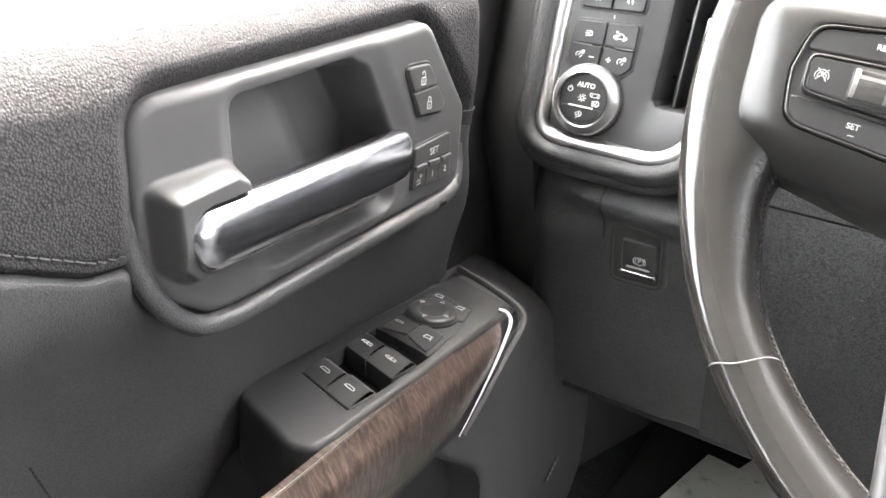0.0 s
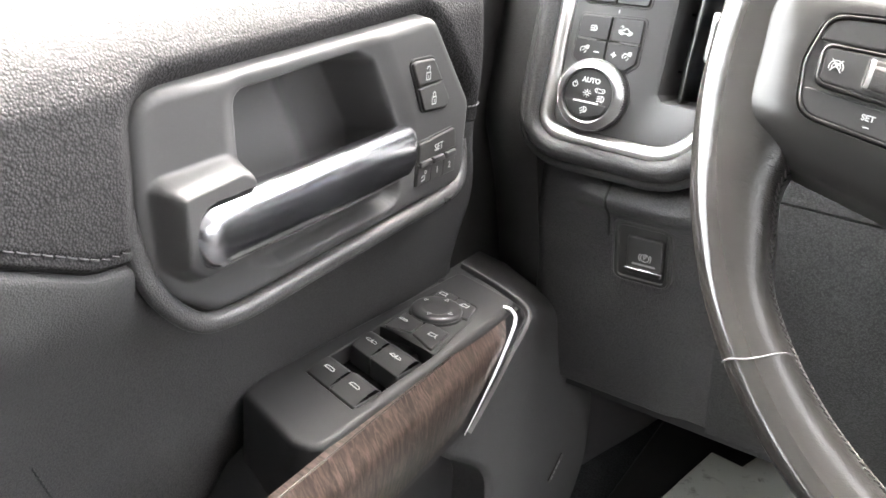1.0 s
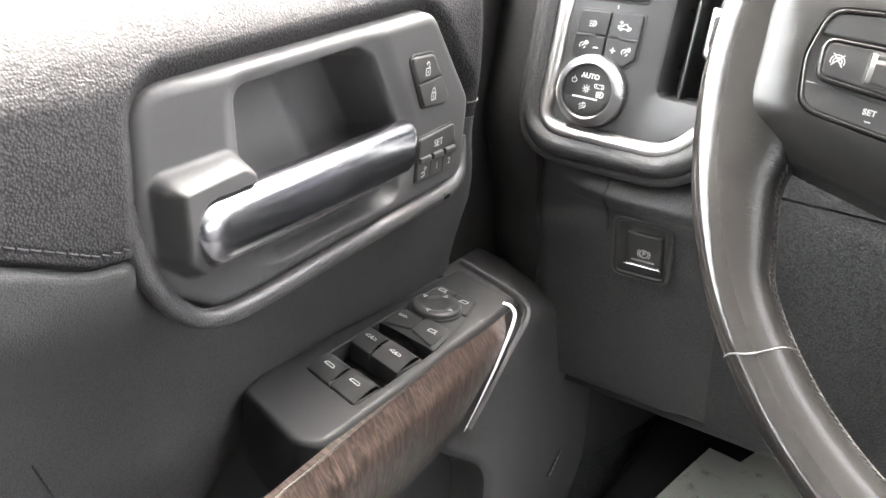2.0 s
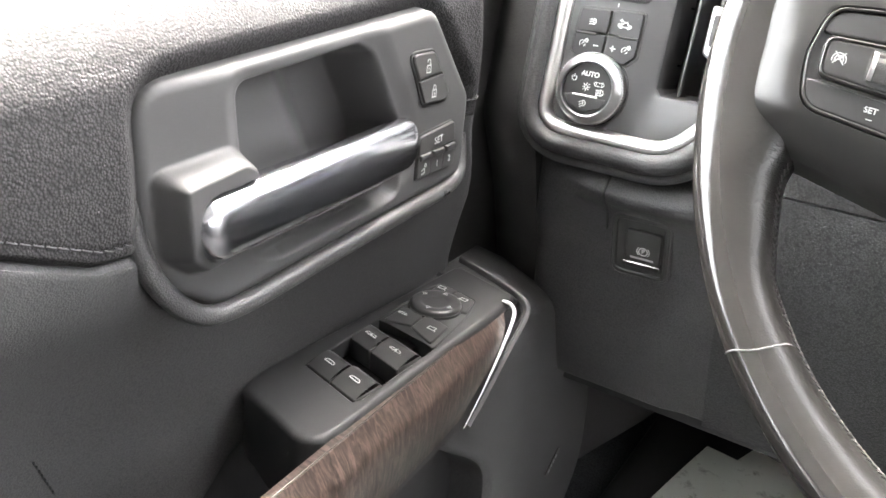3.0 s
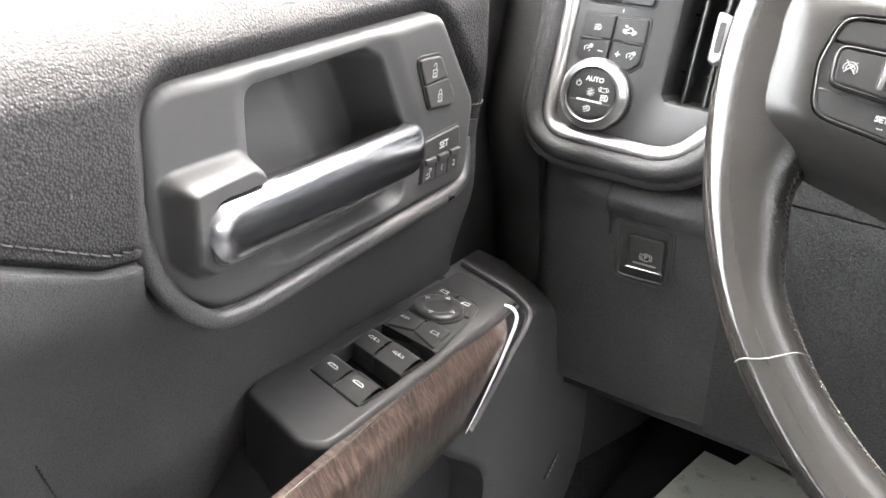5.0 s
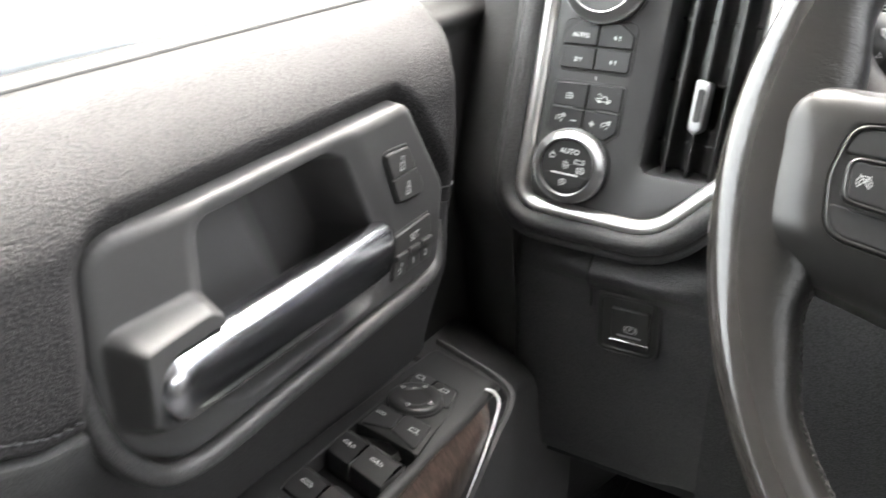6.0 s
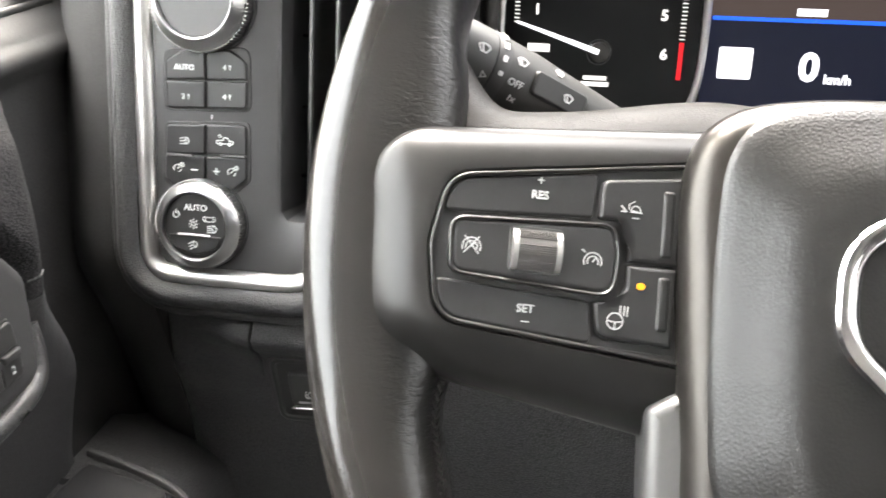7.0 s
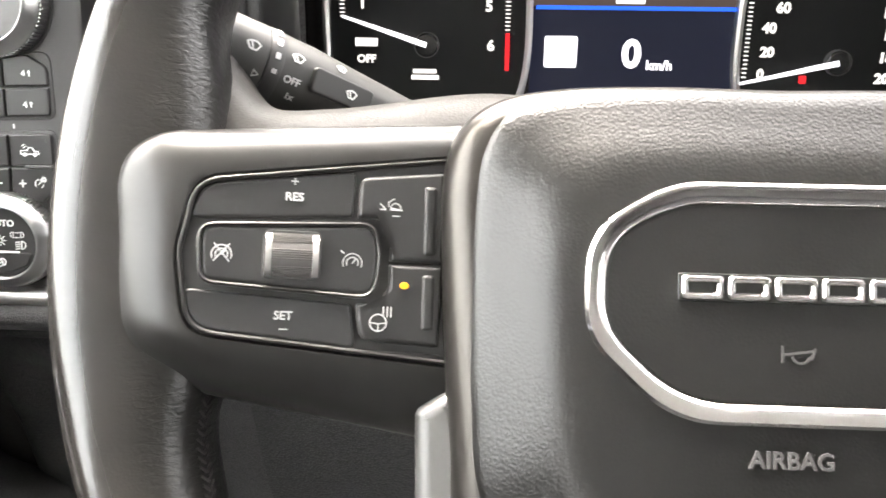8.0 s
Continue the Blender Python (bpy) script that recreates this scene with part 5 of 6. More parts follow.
part("spoke", loft([shell_ring(0, -0.034), shell_ring(0, -0.0125), shell_ring(0.04, -0.0106), shell_ring(0.10, -0.0089), shell_ring(0.19, -0.0069), shell_ring(0.31, -0.0048), shell_ring(0.45, -0.0030),
                    shell_ring(0.60, -0.0016), shell_ring(0.76, -0.0006), shell_ring(0.90, -0.0001), shell_ring(0.97, 0.0), shell_ring(1.0, -0.0006), shell_ring(1.02, -0.006)]), SPOKE, wheel, "satin dark plastic spoke cover with broad sloping sides", m=POD)


def spoke_top(x, v):
    """The shoulder over the keys: it rolls back from the key pod and flares up into the rim."""
    yt = 0.0545 + 0.0115 * smoothstep(-0.145, -0.075, x) + 0.046 * smoothstep(-0.145, -0.184, x) ** 1.4
    z0 = -0.0175 - 0.268 * max(0.0, x + 0.135) - 0.006 * smoothstep(-0.148, -0.172, x)
    return (x, 0.030 + (yt - 0.030) * math.sin(v * math.pi / 2), z0 - 0.030 * (1 - math.cos(v * math.pi / 2)))


part("spoke_shoulder", skin(span(-0.178, -0.068, 40), span(0, 1, 16), spoke_top, (0, -0.004, -0.02)), SHOULDER, wheel, "smooth upper shoulder of the spoke")
part("pod_rim", frame_ring(POD_BZ, inset(POD_BZ, 0.0013), -0.006, 0.0003, 0.0005), SPOKE, wheel, "thin edge round the keys", m=POD)
podbase = part("key_pod", plate(inset(POD_BZ, 0.0009), -0.008, -0.0018, 0.0004), RUBBER, wheel, "cruise control keys", m=POD)
IN = [(-0.1600, 0.0125, 0.005), (-0.1132, 0.0150, 0.006), (-0.1112, 0.0060, 0.016), (-0.1125, -0.0068, 0.006), (-0.1590, -0.0040, 0.005)]
IN_P = pod_poly(IN)
part("key", plate(pod_poly([(-0.1590, 0.0233, 0.009), (-0.1188, 0.0292, 0.002), (-0.1195, 0.0160, 0.002), (-0.1620, 0.0136, 0.002)]), -0.006, -0.0004, 0.0009), KEY, podbase, "resume key")
part("key", plate(pod_poly([(-0.1628, -0.0052, 0.002), (-0.1190, -0.0080, 0.002), (-0.1175, -0.0204, 0.002), (-0.1595, -0.0160, 0.009)]), -0.006, -0.0004, 0.0009), KEY, podbase, "set key")
part("strip", plate(pod_poly([(-0.1175, -0.0206, 0.0006), (-0.0940, -0.0214, 0.0006), (-0.0940, -0.0232, 0.0006), (-0.1175, -0.0218, 0.0004)], 2), -0.006, -0.0004, 0.0003), KEY, podbase)
part("inner_rim", frame_ring(IN_P, inset(IN_P, 0.0011), -0.004, 0.0013, 0.0005), SPOKE, podbase)
part("inner_key", plate(inset(IN_P, 0.0011), -0.004, 0.0010, 0.0012, 4, lambda x, y: -0.0010 * math.exp(-(x / 0.012) ** 2)), KEY, podbase, "cruise key plate with a thumb roller")
rx0, ry0 = pq(-0.1353, 0.0046)
rl = loft([[(rx0 + u, ry0 + 0.0058 * math.cos(b), 0.0004 + 0.0030 * math.sin(b)) for b in [2 * math.pi * k / 28 for k in range(28)]] for u in span(-0.0062, 0.0062, 4)])
part("roller_well", plate(rect(rx0 - 0.0080, ry0 - 0.0068, rx0 + 0.0080, ry0 + 0.0068, 0.0025), -0.003, 0.0011, 0.0003), RUBBER, podbase)
part("roller", rl, ROLLER, podbase, "ribbed thumb roller")
rib = [sweep([(rx0 - 0.0055, ry0 + 0.0059 * math.cos(b), 0.0004 + 0.0031 * math.sin(b)), (rx0 + 0.0055, ry0 + 0.0059 * math.cos(b), 0.0004 + 0.0031 * math.sin(b))], circle(0, 0, 0.00018, 6)) for b in [math.pi * k / 30 for k in range(31) if k not in (10, 11, 12, 18, 19, 20)]]
part("ribs", merged(*rib), ROLLER, podbase)
for u in (-0.0063, 0.0063):
    part("roller_end", loft([[(rx0 + u + e, ry0 + 0.0060 * math.cos(b), 0.0004 + 0.0033 * math.sin(b)) for b in [2 * math.pi * k / 28 for k in range(28)]] for e in (-0.0008, 0.0008)]), BRUSHED, podbase)
for pts, lb in ((
        [(-0.1178, 0.0275, 0.003), (-0.0945, 0.0305, 0.001), (-0.0945, 0.0043, 0.0006), (-0.1090, 0.0043, 0.0006), (-0.1088, 0.0120, 0.003), (-0.1120, 0.0162, 0.003), (-0.1182, 0.0160, 0.001)], "lane key"), (
        [(-0.1090, 0.0034, 0.0006), (-0.0945, 0.0034, 0.0006), (-0.0950, -0.0195, 0.001), (-0.1165, -0.0180, 0.004), (-0.1180, -0.0078, 0.001), (-0.1120, -0.0080, 0.003), (-0.1090, -0.0030, 0.003)], "wheel heating key")):
    part("key", plate(pod_poly(pts, 4), -0.006, 0.0008, 0.0013, 4), KEY, podbase, lb)
for y0, y1 in ((0.0062, 0.0262), (-0.0150, 0.0010)):
    part("key_ridge", plate(pod_poly([(-0.1003, y0, 0.0012), (-0.0965, y0, 0.0012), (-0.0965, y1, 0.0012), (-0.1003, y1, 0.0012)], 3), -0.004, 0.0015, 0.0014, 4), KEY, podbase)


def pod_mark(bm, a, b, material=DIMINK, z=0.0):
    part("mark", bm, material, podbase, m=at(*pq(a - 0.0008, b), z) @ Matrix.Scale(0.78, 4))


pod_mark(letters("RES", 0.0042, bold=0.0001), -0.1345, 0.0208, z=0.0)
pod_mark(strokes([[(-0.0011, 0), (0.0011, 0)], [(0, -0.0011), (0, 0.0011)]], 0.0005), -0.1345, 0.0252, z=0.0)
pod_mark(letters("SET", 0.0042, bold=0.0001), -0.1360, -0.0120, z=0.0)
pod_mark(strokes([[(-0.0013, 0), (0.0013, 0)]], 0.0005), -0.1358, -0.0156, z=0.0)
pod_mark(mark_gauge(True), -0.1525, 0.0045, z=0.0012)
pod_mark(mark_gauge(False), -0.1185, 0.0038, z=0.0012)
pod_mark(strokes([[(-0.004, 0.001), (-0.002, -0.001), (-0.004, -0.001)], [(-0.001, 0.0), (-0.001, 0.0018), (0.001, 0.0030)], arc(0.0016, -0.0004, 0.0018, 0, 180, 8) + [(0.0040, -0.001), (-0.0004, -0.001)], [(0.0006, -0.0032), (0.003, -0.0032)]], 0.00042, closed=()), -0.1085, 0.0195, z=0.0012)
pod_mark(strokes([circle(0, 0, 0.0030, 16), [(-0.0028, 0.0), (0, -0.0004), (0.0028, 0.0)], [(0, -0.0004), (0, -0.0028)], [(0.0018, 0.0022), (0.0018, 0.0056)], [(0.0032, 0.0022), (0.0032, 0.0056)], [(0.0045, 0.0022), (0.0045, 0.0056)]], 0.00048, closed=(0,)), -0.1110, -0.0130, z=0.0012)
part("indicator_lamp", plate(circle(*pq(-0.1050, -0.0024), 0.0013, 14, 0.0010), -0.002, 0.0014, 0.0003), LITORANGE, podbase, "glowing orange lamp", m=None)

# hub: pewter frame, airbag cover, chrome badge frame
def closed_curve(half, seg=8):
    """A smooth outline from its left half, mirrored; the half runs from the top middle down to the bottom middle."""
    pts = [(x, y, 0) for x, y in half] + [(-x, y, 0) for x, y in half[::-1][1:-1]]
    return [(p[0], p[1]) for p in smooth_path(pts, seg, loop=True)]


HUB = closed_curve([(0, 0.0565), (-0.030, 0.0570), (-0.060, 0.0560), (-0.0800, 0.0518), (-0.0918, 0.0415), (-0.0955, 0.0240), (-0.0945, 0.0000), (-0.0930, -0.0250), (-0.0915, -0.0450), (-0.088, -0.075), (-0.070, -0.098), (-0.035, -0.105), (0, -0.105)])
part("hub_frame", plate(HUB, -0.050, -0.0098, 0.0100, 8), HUBTRIM, wheel, "satin pewter frame round the airbag cover")
LOWSP = fillet([(-0.1010, -0.0370, 0.004), (-0.0900, -0.0300, 0.004), (-0.0700, -0.0900, 0.01), (-0.0600, -0.170, 0.01), (-0.0880, -0.168, 0.01), (-0.0990, -0.0900, 0.01)], 5)
part("lower_spoke", plate(LOWSP, -0.045, -0.0160, 0.004, 4), SILVER, wheel, "satin silver lower spoke")
part("lower_spoke", plate([(-x, y) for x, y in LOWSP][::-1], -0.045, -0.0160, 0.004, 4), SILVER, wheel, "satin silver lower spoke")
part("right_spoke", plate(fillet([(0.0915, 0.0455, 0.002), (0.1700, 0.0395, 0.022), (0.1850, -0.0260, 0.014), (0.1500, -0.0400, 0.02), (0.0935, -0.0480, 0.004)], 6), -0.04, -0.008, 0.008, 4), SPOKE, wheel)
COVER = closed_curve([(0, 0.0540), (-0.030, 0.0545), (-0.0590, 0.0530), (-0.0765, 0.0475), (-0.0845, 0.0355), (-0.0865, 0.0150), (-0.0865, -0.0100), (-0.0858, -0.0350), (-0.082, -0.062), (-0.066, -0.086), (-0.035, -0.095), (0, -0.095)])
cov = []
for d, z in ((0, -0.030), (0, -0.0130), (0.0005, -0.0108), (0.0014, -0.0094), (0.0030, -0.0084), (0.0060, -0.0072), (0.0100, -0.0057), (0.0145, -0.0038), (0.0185, -0.0021), (0.0220, -0.0009), (0.0255, -0.0002), (0.0295, 0.0), (0.036, 0.0002), (0.050, 0.0002)):
    cov.append([(x * (1 - d / 0.0865), (y + 0.0205) * (1 - d / 0.0745) - 0.0205, z) for x, y in COVER])
part("airbag_cover", loft(cov), PAD, wheel, "creased black vinyl airbag cover")
def badge_outline(d):
    return fillet([(-0.0560 + d, 0.0130 - 0.45 * d, 0.020), (-0.0340 + 0.45 * d, 0.0258 - d, 0.030), (0.0340 - 0.45 * d, 0.0258 - d, 0.030), (0.0560 - d, 0.0130 - 0.45 * d, 0.020),
                   (0.0565 - d, -0.0150 + 0.45 * d, 0.018), (0.0340 - 0.45 * d, -0.0362 + d, 0.030), (-0.0340 + 0.45 * d, -0.0362 + d, 0.030), (-0.0565 + d, -0.0150 + 0.45 * d, 0.018)], 7)


BADGE, BI = badge_outline(0), badge_outline(0.0058)
part("badge_frame", loft([[(x, y, -0.002) for x, y in BADGE], [(x, y, 0.0016) for x, y in BADGE], [(x, y, 0.0026) for x, y in badge_outline(0.0009)], [(x, y, 0.0024) for x, y in badge_outline(0.0028)],
                          [(x, y, 0.0010) for x, y in badge_outline(0.0050)], [(x, y, -0.0002) for x, y in BI], [(x, y, -0.002) for x, y in BI]], loop=True), BRIGHT, wheel, "polished chrome badge frame")
part("badge_field", plate(BI, -0.002, 0.0006, 0.0002), PAD, wheel)
bx = -0.0320
for i, w in enumerate((0.0118, 0.0118, 0.0118, 0.0118, 0.0100, 0.0045)):
    part("emblem_bar_back", plate(rect(bx - 0.0006, -0.0052, bx + w + 0.0002, 0.0022, 0.0008), 0.0, 0.0012, 0.0003), GLOSS, wheel)
    part("emblem_bar", frame_ring(rect(bx + 0.0003, -0.0045, bx + w - 0.0009, 0.0015, 0.0014), rect(bx + 0.0019, -0.0029, bx + w - 0.0025, -0.0001, 0.0006), 0.0008, 0.0024, 0.0005), BRIGHT, wheel, "polished emblem bar")
    bx += w
part("horn_mark", strokes([[(-0.0042, -0.0020), (-0.0042, 0.0020)], [(-0.0034, 0.0), (0.0040, 0.0010)], arc(0.0004, 0.0, 0.0022, 200, 340, 8), [(0.0040, 0.0014), (0.0030, -0.0010)]], 0.0006, thick=0.0002), SATIN, wheel, m=at(-0.0020, -0.0180, 0.0010))
part("airbag_mark", letters("AIRBAG", 0.0061, thick=0.0003, bold=0.0001), SATIN, wheel, "raised airbag lettering", m=at(-0.0040, -0.0448, 0.0008))

# ---- steering column and wiper stalk ----
column = thing("steering_column", "dark plastic steering column shroud behind the wheel", "steering column", WHEEL)
part("shroud", loft([[(x * f, y * f - 0.01, z) for x, y in rect(-0.062, -0.062, 0.062, 0.055, 0.02, 5)] for f, z in ((0.75, -0.035), (0.95, -0.060), (1.0, -0.10), (1.0, -0.22), (1.0, -0.33))]), SHELL, column)
part("tilt_lever", box(-0.012, -0.004, 0, 0.012, 0.004, 0.05, 0.002), SHELL, column, m=at(-0.075, -0.055, -0.16))
A, B = Vector((-0.094, 0.4350, 0.6150)), Vector((0.040, 0.505, 0.5400))
sx = (B - A).normalized()
sz = (Vector((0.0, -1.0, 0.45)) - sx * Vector((0.0, -1.0, 0.45)).dot(sx)).normalized()
sy = sz.cross(sx)
STALK = axes(A, sx, sy, sz)
stalk = thing("wiper_stalk", "dark grey wiper stalk with printed marks behind the wheel", "stalk", STALK)
L = (B - A).length


def stalk_ring(x, rr, flat=1.0):
    return [(x, rr * math.cos(2 * math.pi * k / 36), rr * flat * math.sin(2 * math.pi * k / 36)) for k in range(36)]


part("collar", loft([stalk_ring(x, r) for x, r in ((0.0320, 0.0105), (0.0335, 0.0130), (0.0380, 0.0138), (0.0576, 0.0138), (0.0579, 0.0128))]), STALKMAT, stalk, "turning end collar")
part("body", loft([stalk_ring(x, r) for x, r in ((0.0578, 0.0128), (0.0584, 0.0136), (0.076, 0.0132), (0.095, 0.0115), (0.120, 0.0095), (L, 0.0085))]), STALKMAT, stalk)
part("band", loft([stalk_ring(x, r) for x, r in ((0.0580, 0.0137), (0.0585, 0.0139), (0.0630, 0.0139), (0.0635, 0.0137))]), SHELL, stalk)


def on_stalk(x, a, r=0.0140):
    """A tangent place on the stalk: a degrees up from the side that faces the driver."""
    a += 14
    c, s = math.cos(radians(a)), math.sin(radians(a))
    return axes((x, r * s, r * c), (1, 0, 0), (0, c, -s), (0, s, c))


part("mark", mark_wiper(0.8), INK, stalk, m=on_stalk(0.0520, 2, 0.0139))
part("mark", mark_wiper(0.75), INK, stalk, m=on_stalk(0.0680, 10, 0.0137))
part("mark", letters("OFF", 0.0035, bold=0.0001), INK, stalk, m=on_stalk(0.0678, -25, 0.0137))
part("mark", letters("1x", 0.0032, bold=0.0001), INK, stalk, m=on_stalk(0.0690, -48, 0.0137))
for i, h in enumerate((0.0024, 0.0018, 0.0014, 0.0010)):
    part("mark", plate(rect(-0.0009, -h * 0.8, 0.0009, h * 0.8, 0.0003, 2), -0.0001, 0.0001, 0.00002, 1), INK, stalk, m=on_stalk(0.0608, 45 - i * 22, 0.0141))
part("mark", mark_triangle(0), INK, stalk, m=on_stalk(0.0550, -34, 0.0138) @ Matrix.Scale(0.7, 4))
part("mark", mark_wiper(0.6), INK, stalk, m=on_stalk(0.0850, 28, 0.0128) @ pose(0, 0, 0, 0, 5, 0))
part("wash_key", plate(rect(-0.013, -0.0045, 0.012, 0.0045, 0.002), -0.004, 0.0012, 0.0008), KEY, stalk, "rear wash key", m=on_stalk(0.0870, -10, 0.0120) @ pose(0, 0, 0, 0, 7, 0))
part("mark", mark_wiper(0.7), INK, stalk, m=on_stalk(0.0900, -10, 0.0130) @ pose(0, 0, 0, 0, 7, 0))

# ---- instrument cluster ----
CL = axes((0.0, 0.6600, 0.5620), (1, 0, 0), (0, 0.10, 0.995), (0, -0.995, 0.10))
cluster = thing("instrument_cluster", "lit instrument cluster with two dials and a navy screen", "instrument cluster", CL)
part("housing", plate(rect(-0.075, -0.085, 0.305, 0.075, 0.012), -0.03, -0.006, 0.002), GLOSS, cluster, "black cluster housing")


def dial(cx, cy, hw, hh):
    o = [(cx + hw * math.copysign(abs(math.cos(a)) ** 0.55, math.cos(a)), cy + hh * math.copysign(abs(math.sin(a)) ** 0.7, math.sin(a))) for a in [2 * math.pi * k / 72 for k in range(72)]]
    d = part("dial", plate(o, -0.02, -0.003, 0.0005), DIALFACE, cluster, "dark dial with white figures")
    part("dial_ring", frame_ring(inset(o, -0.0030), inset(o, 0.0006), -0.02, 0.0045, 0.0015), BRUSHED, d, "silver ring")
    return d


def needle(d, cx, cy, tx, ty):
    v = Vector((tx - cx, ty - cy))
    s = Vector((-v.y, v.x)).normalized()
    poly = [(cx + s.x * 0.0016, cy + s.y * 0.0016), (cx - s.x * 0.0016, cy - s.y * 0.0016), (tx - s.x * 0.0007, ty - s.y * 0.0007), (tx + s.x * 0.0007, ty + s.y * 0.0007)]
    part("needle", plate(poly, 0.0010, 0.0022, 0.0003), LIT, d, "lit white needle")
    part("needle_cap", plate(circle(cx, cy, 0.0068, 28), -0.003, 0.0020, 0.0012), GLOSS, d)
    part("cap_ring", frame_ring(circle(cx, cy, 0.0072, 28), circle(cx, cy, 0.0066, 28), -0.003, 0.0014, 0.0003), SATIN, d)


tach = dial(-0.0030, 0.0130, 0.0565, 0.066)
needle(tach, -0.0035, 0.0, -0.0515, 0.0155)
for s, x, y in (("1", -0.0405, 0.0225), ("2", -0.030, 0.047), ("3", -0.003, 0.060), ("4", 0.021, 0.047), ("5", 0.0318, 0.0215), ("6", 0.0332, -0.0002), ("0", -0.040, -0.001)):
    if s != "0":
        part("figure", letters(s, 0.0082, bold=0.0003), LITDIM, tach, m=at(x, y, -0.0025))
part("figure", letters("OFF", 0.0062, bold=0.0002), LITDIM, tach, m=at(-0.0386, -0.0085, -0.0025))
part("figure_bar", bars([(-0.0450, -0.0012, -0.0320, 0.0034)], 0), LITDIM, tach, m=at(0, 0, -0.0025))
part("figure_bar", bars([(-0.0115, -0.0162, 0.0020, -0.0138), (-0.0125, -0.0198, 0.0035, -0.0172)], 0), LITDIM, tach, m=at(0, 0, -0.0025))
part("red_zone", plate(rect(0.0415, -0.0140, 0.0440, 0.0070, 0.0004), -0.004, -0.0020, 0.0002), LITRED, tach, "glowing red band")
tk = [(0.0412, 0.0085 + i * 0.0022, 0.0440, 0.0092 + i * 0.0022) for i in range(14)] + [(-0.0535, 0.0150 + i * 0.0022, -0.0508, 0.0157 + i * 0.0022) for i in range(12)]
tagged(part("ticks", bars(tk), LITDIM, tach, m=at(0, 0, -0.0025)), kind="stuff")
speedo = dial(0.2285, 0.0080, 0.0560, 0.066)
needle(speedo, 0.2285, -0.0066, 0.1745, -0.0190)
for s, x, y in (("0", 0.1868, -0.0140), ("20", 0.1893, -0.0017), ("40", 0.1890, 0.0115), ("60", 0.1955, 0.0225), ("80", 0.205, 0.0335), ("100", 0.222, 0.040), ("120", 0.240, 0.0335), ("140", 0.2555, 0.0205), ("160", 0.2575, 0.0085), ("180", 0.2570, -0.0040), ("200", 0.2565, -0.0155)):
    part("figure", letters(s, 0.0078, bold=0.0003), LITDIM, speedo, m=at(x, y, -0.0025))
tk = [(0.1765, -0.016 + i * 0.0024, 0.1790, -0.0152 + i * 0.0024) for i in range(24)]
tagged(part("ticks", bars(tk), LITDIM, speedo, m=at(0, 0, -0.0025)), kind="stuff")
part("warning_lamp", plate(rect(0.2088, -0.0188, 0.2128, -0.0142, 0.001), -0.004, -0.0020, 0.0003), LITRED, speedo, "glowing red warning lamp")
screen = part("screen", plate(rect(0.0560, -0.050, 0.1725, 0.0210, 0.002), -0.02, -0.0035, 0.0004), SCREEN, cluster, "glowing navy screen with a speed reading")
part("screen_top", plate(rect(0.0560, 0.0222, 0.1725, 0.062, 0.002), -0.02, -0.0035, 0.0004), SCREENTOP, screen)
part("blue_line", plate(rect(0.0585, 0.0205, 0.1715, 0.0226, 0.0003), -0.01, -0.0025, 0.0002), LITBLUE, screen)
part("white_square", plate(rect(0.0640, -0.0118, 0.0826, 0.0058, 0.0015), -0.006, -0.0030, 0.0002), LIT, screen)
part("speed_figure", letters("0", 0.0215, bold=0.0008), LIT, screen, m=at(0.1135, -0.0043, -0.0030))
part("unit", letters("km/h", 0.0074, bold=0.0002), LIT, screen, m=at(0.1296, -0.0100, -0.0030))
part("title_bar", bars([(0.1030, 0.0240, 0.1190, 0.0280)]), LIT, screen, m=at(0, 0, -0.0030))
hood = skin(span(-0.10, 0.33, 30), span(0, 1, 10), lambda x, t: (x, 0.665 - 0.09 * t, 0.655 + 0.02 * math.sin((x + 0.1) / 0.43 * math.pi) + 0.004 * t), (0, 0, 0.02))
part("hood", hood, SOFT, dash, "cluster hood")
part("cluster_end", box(-0.100, 0.60, 0.42, -0.082, 0.69, 0.66, 0.005), SHELL, dash)
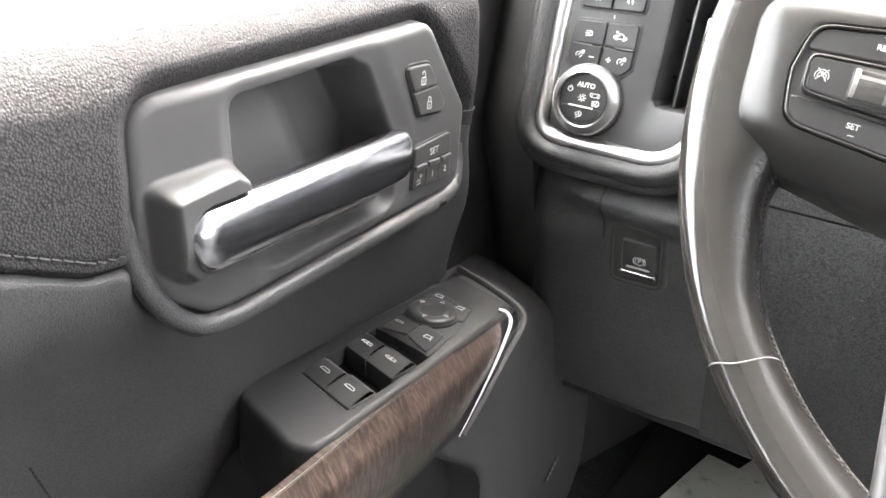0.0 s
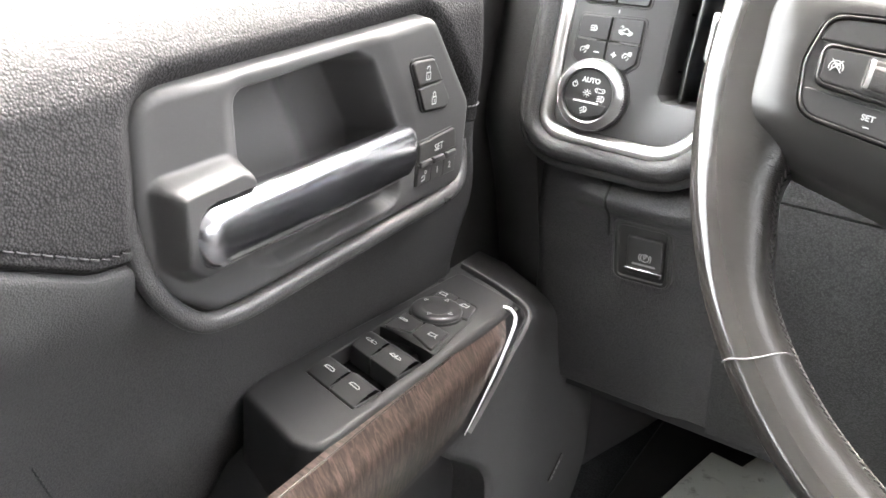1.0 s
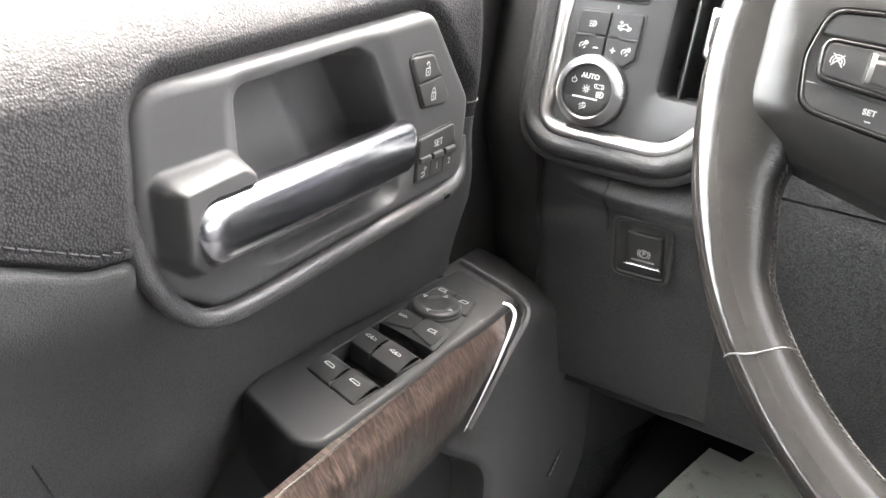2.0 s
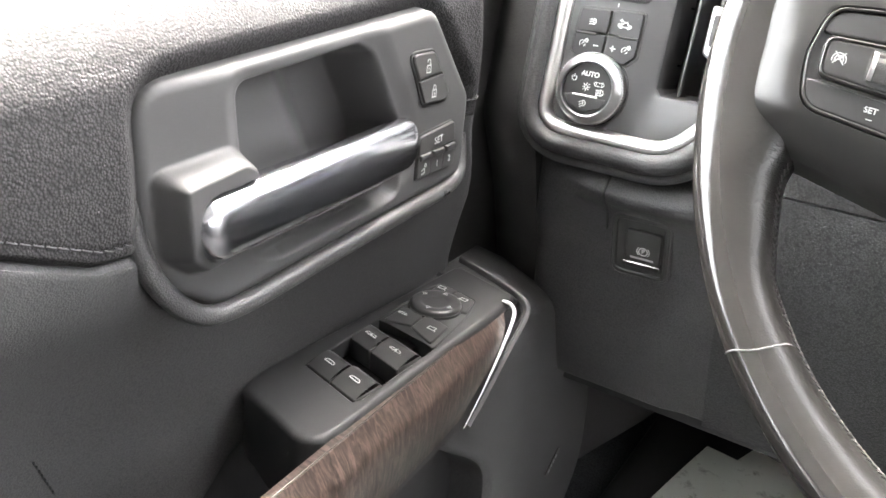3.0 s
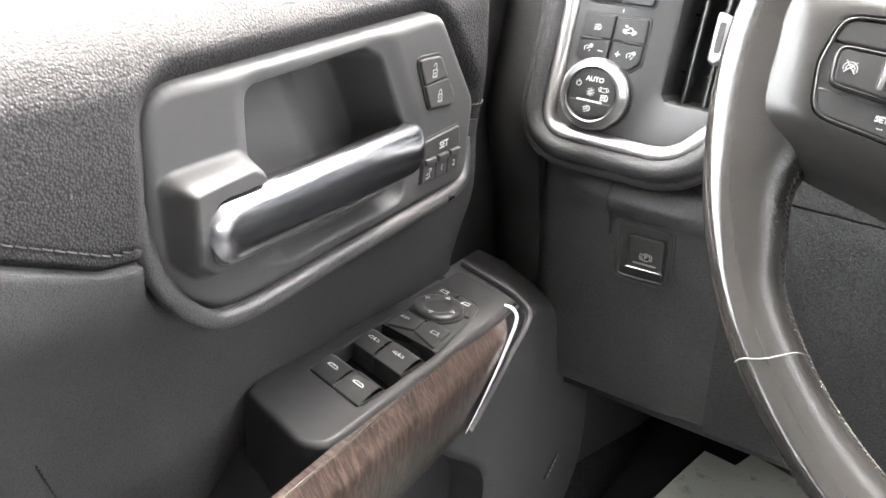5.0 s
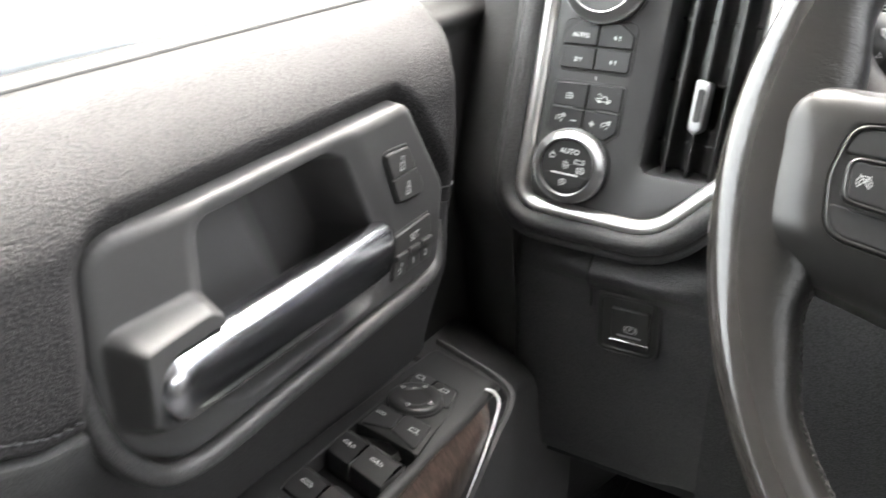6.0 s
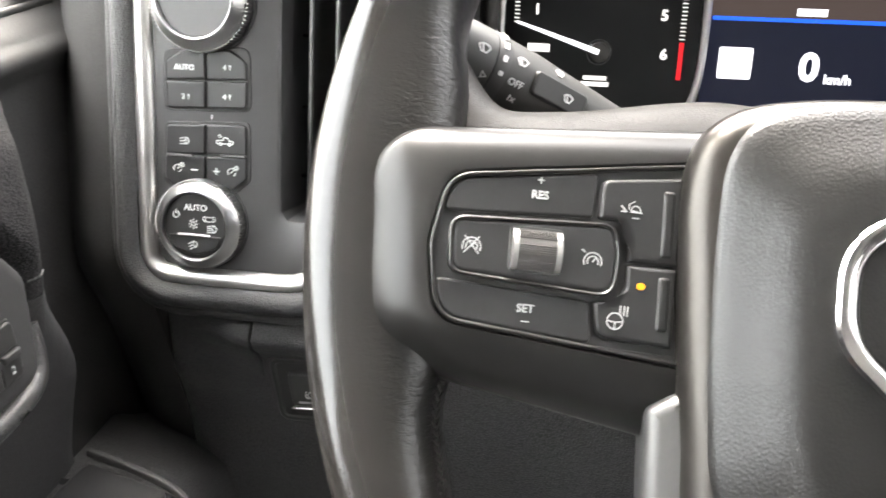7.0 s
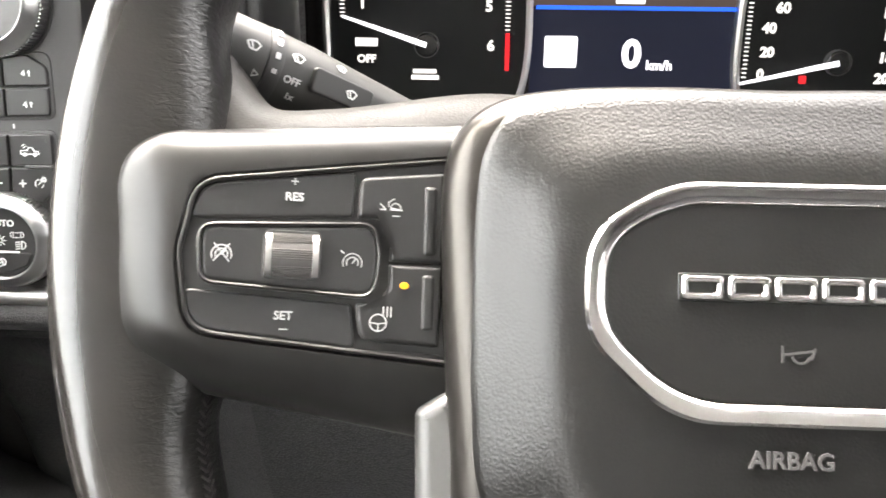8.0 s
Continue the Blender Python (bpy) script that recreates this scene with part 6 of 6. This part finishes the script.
part("cluster_end", box(0.315, 0.60, 0.42, 0.34, 0.69, 0.66, 0.005), SHELL, dash)
part("cluster_shelf", box(-0.09, 0.575, 0.455, 0.32, 0.69, 0.475, 0.008), SHELL, dash)

# ---- things on the floor ----
mat = thing("floor_mat", "black rubber floor mat under the pedals", "floor mat")
part("sheet", plate(rect(-0.20, 0.30, 0.34, 0.98, 0.03), -0.004, 0.006, 0.003), RUBBER, mat)
for (x, y, a, dz) in ((-0.1295, 0.8900, -10, 0.0095), (-0.0815, 0.9215, -17, 0.0085)):
    s = skin(span(0, 0.21, 14), span(0, 0.297, 18), lambda u, v: (u, -v, 0.0012 * math.sin(u * 40 + v * 23) + 0.0006), (0, 0, -0.0004))
    sh = part("paper_sheet", s, PAPER, None, m=at(x, y, dz, a))
    tagged(sh, "smudged off-white paper sheet lying on the floor mat", "paper", "floor papers")

# ---- parked vehicles outside, far beyond the window ----
def parked_car(x, y, rz, paint, label):
    c = thing("car", label, "car", pose(x, y, -0.75, 0, 0, rz), "parked cars")
    prof = [(-2.2, 0.35), (-2.15, 0.85), (-1.3, 0.95), (-0.7, 1.42), (0.8, 1.45), (1.6, 1.0), (2.15, 0.9), (2.25, 0.4)]
    part("body", loft([[(px, w, pz) for px, pz in prof] for w in (-0.85, -0.8, 0.8, 0.85)]), paint, c)
    for s in (-0.86, 0.86):
        part("window", moved(plate(fillet([(-1.05, 1.0, 0.05), (-0.65, 1.36, 0.05), (0.75, 1.38, 0.05), (1.35, 1.02, 0.05)], 3), -0.01, 0.01, 0.004), axes((0, s, 0), (1, 0, 0), (0, 0, 1), (0, -1, 0))), GLOSS, c)
        for wx in (-1.4, 1.4):
            w = part("wheel", moved(plate(circle(0, 0, 0.34, 24), -0.1, 0.1, 0.04), axes((wx, s * 0.92, 0.34), (1, 0, 0), (0, 0, 1), (0, -1, 0))), RUBBER, c)
    return c


parked_car(-9.0, 7.5, 80, REDPAINT, "dark red car parked on the snow outside")
parked_car(-8.0, 11.5, 80, GREYPAINT, "grey car parked on the snow outside")
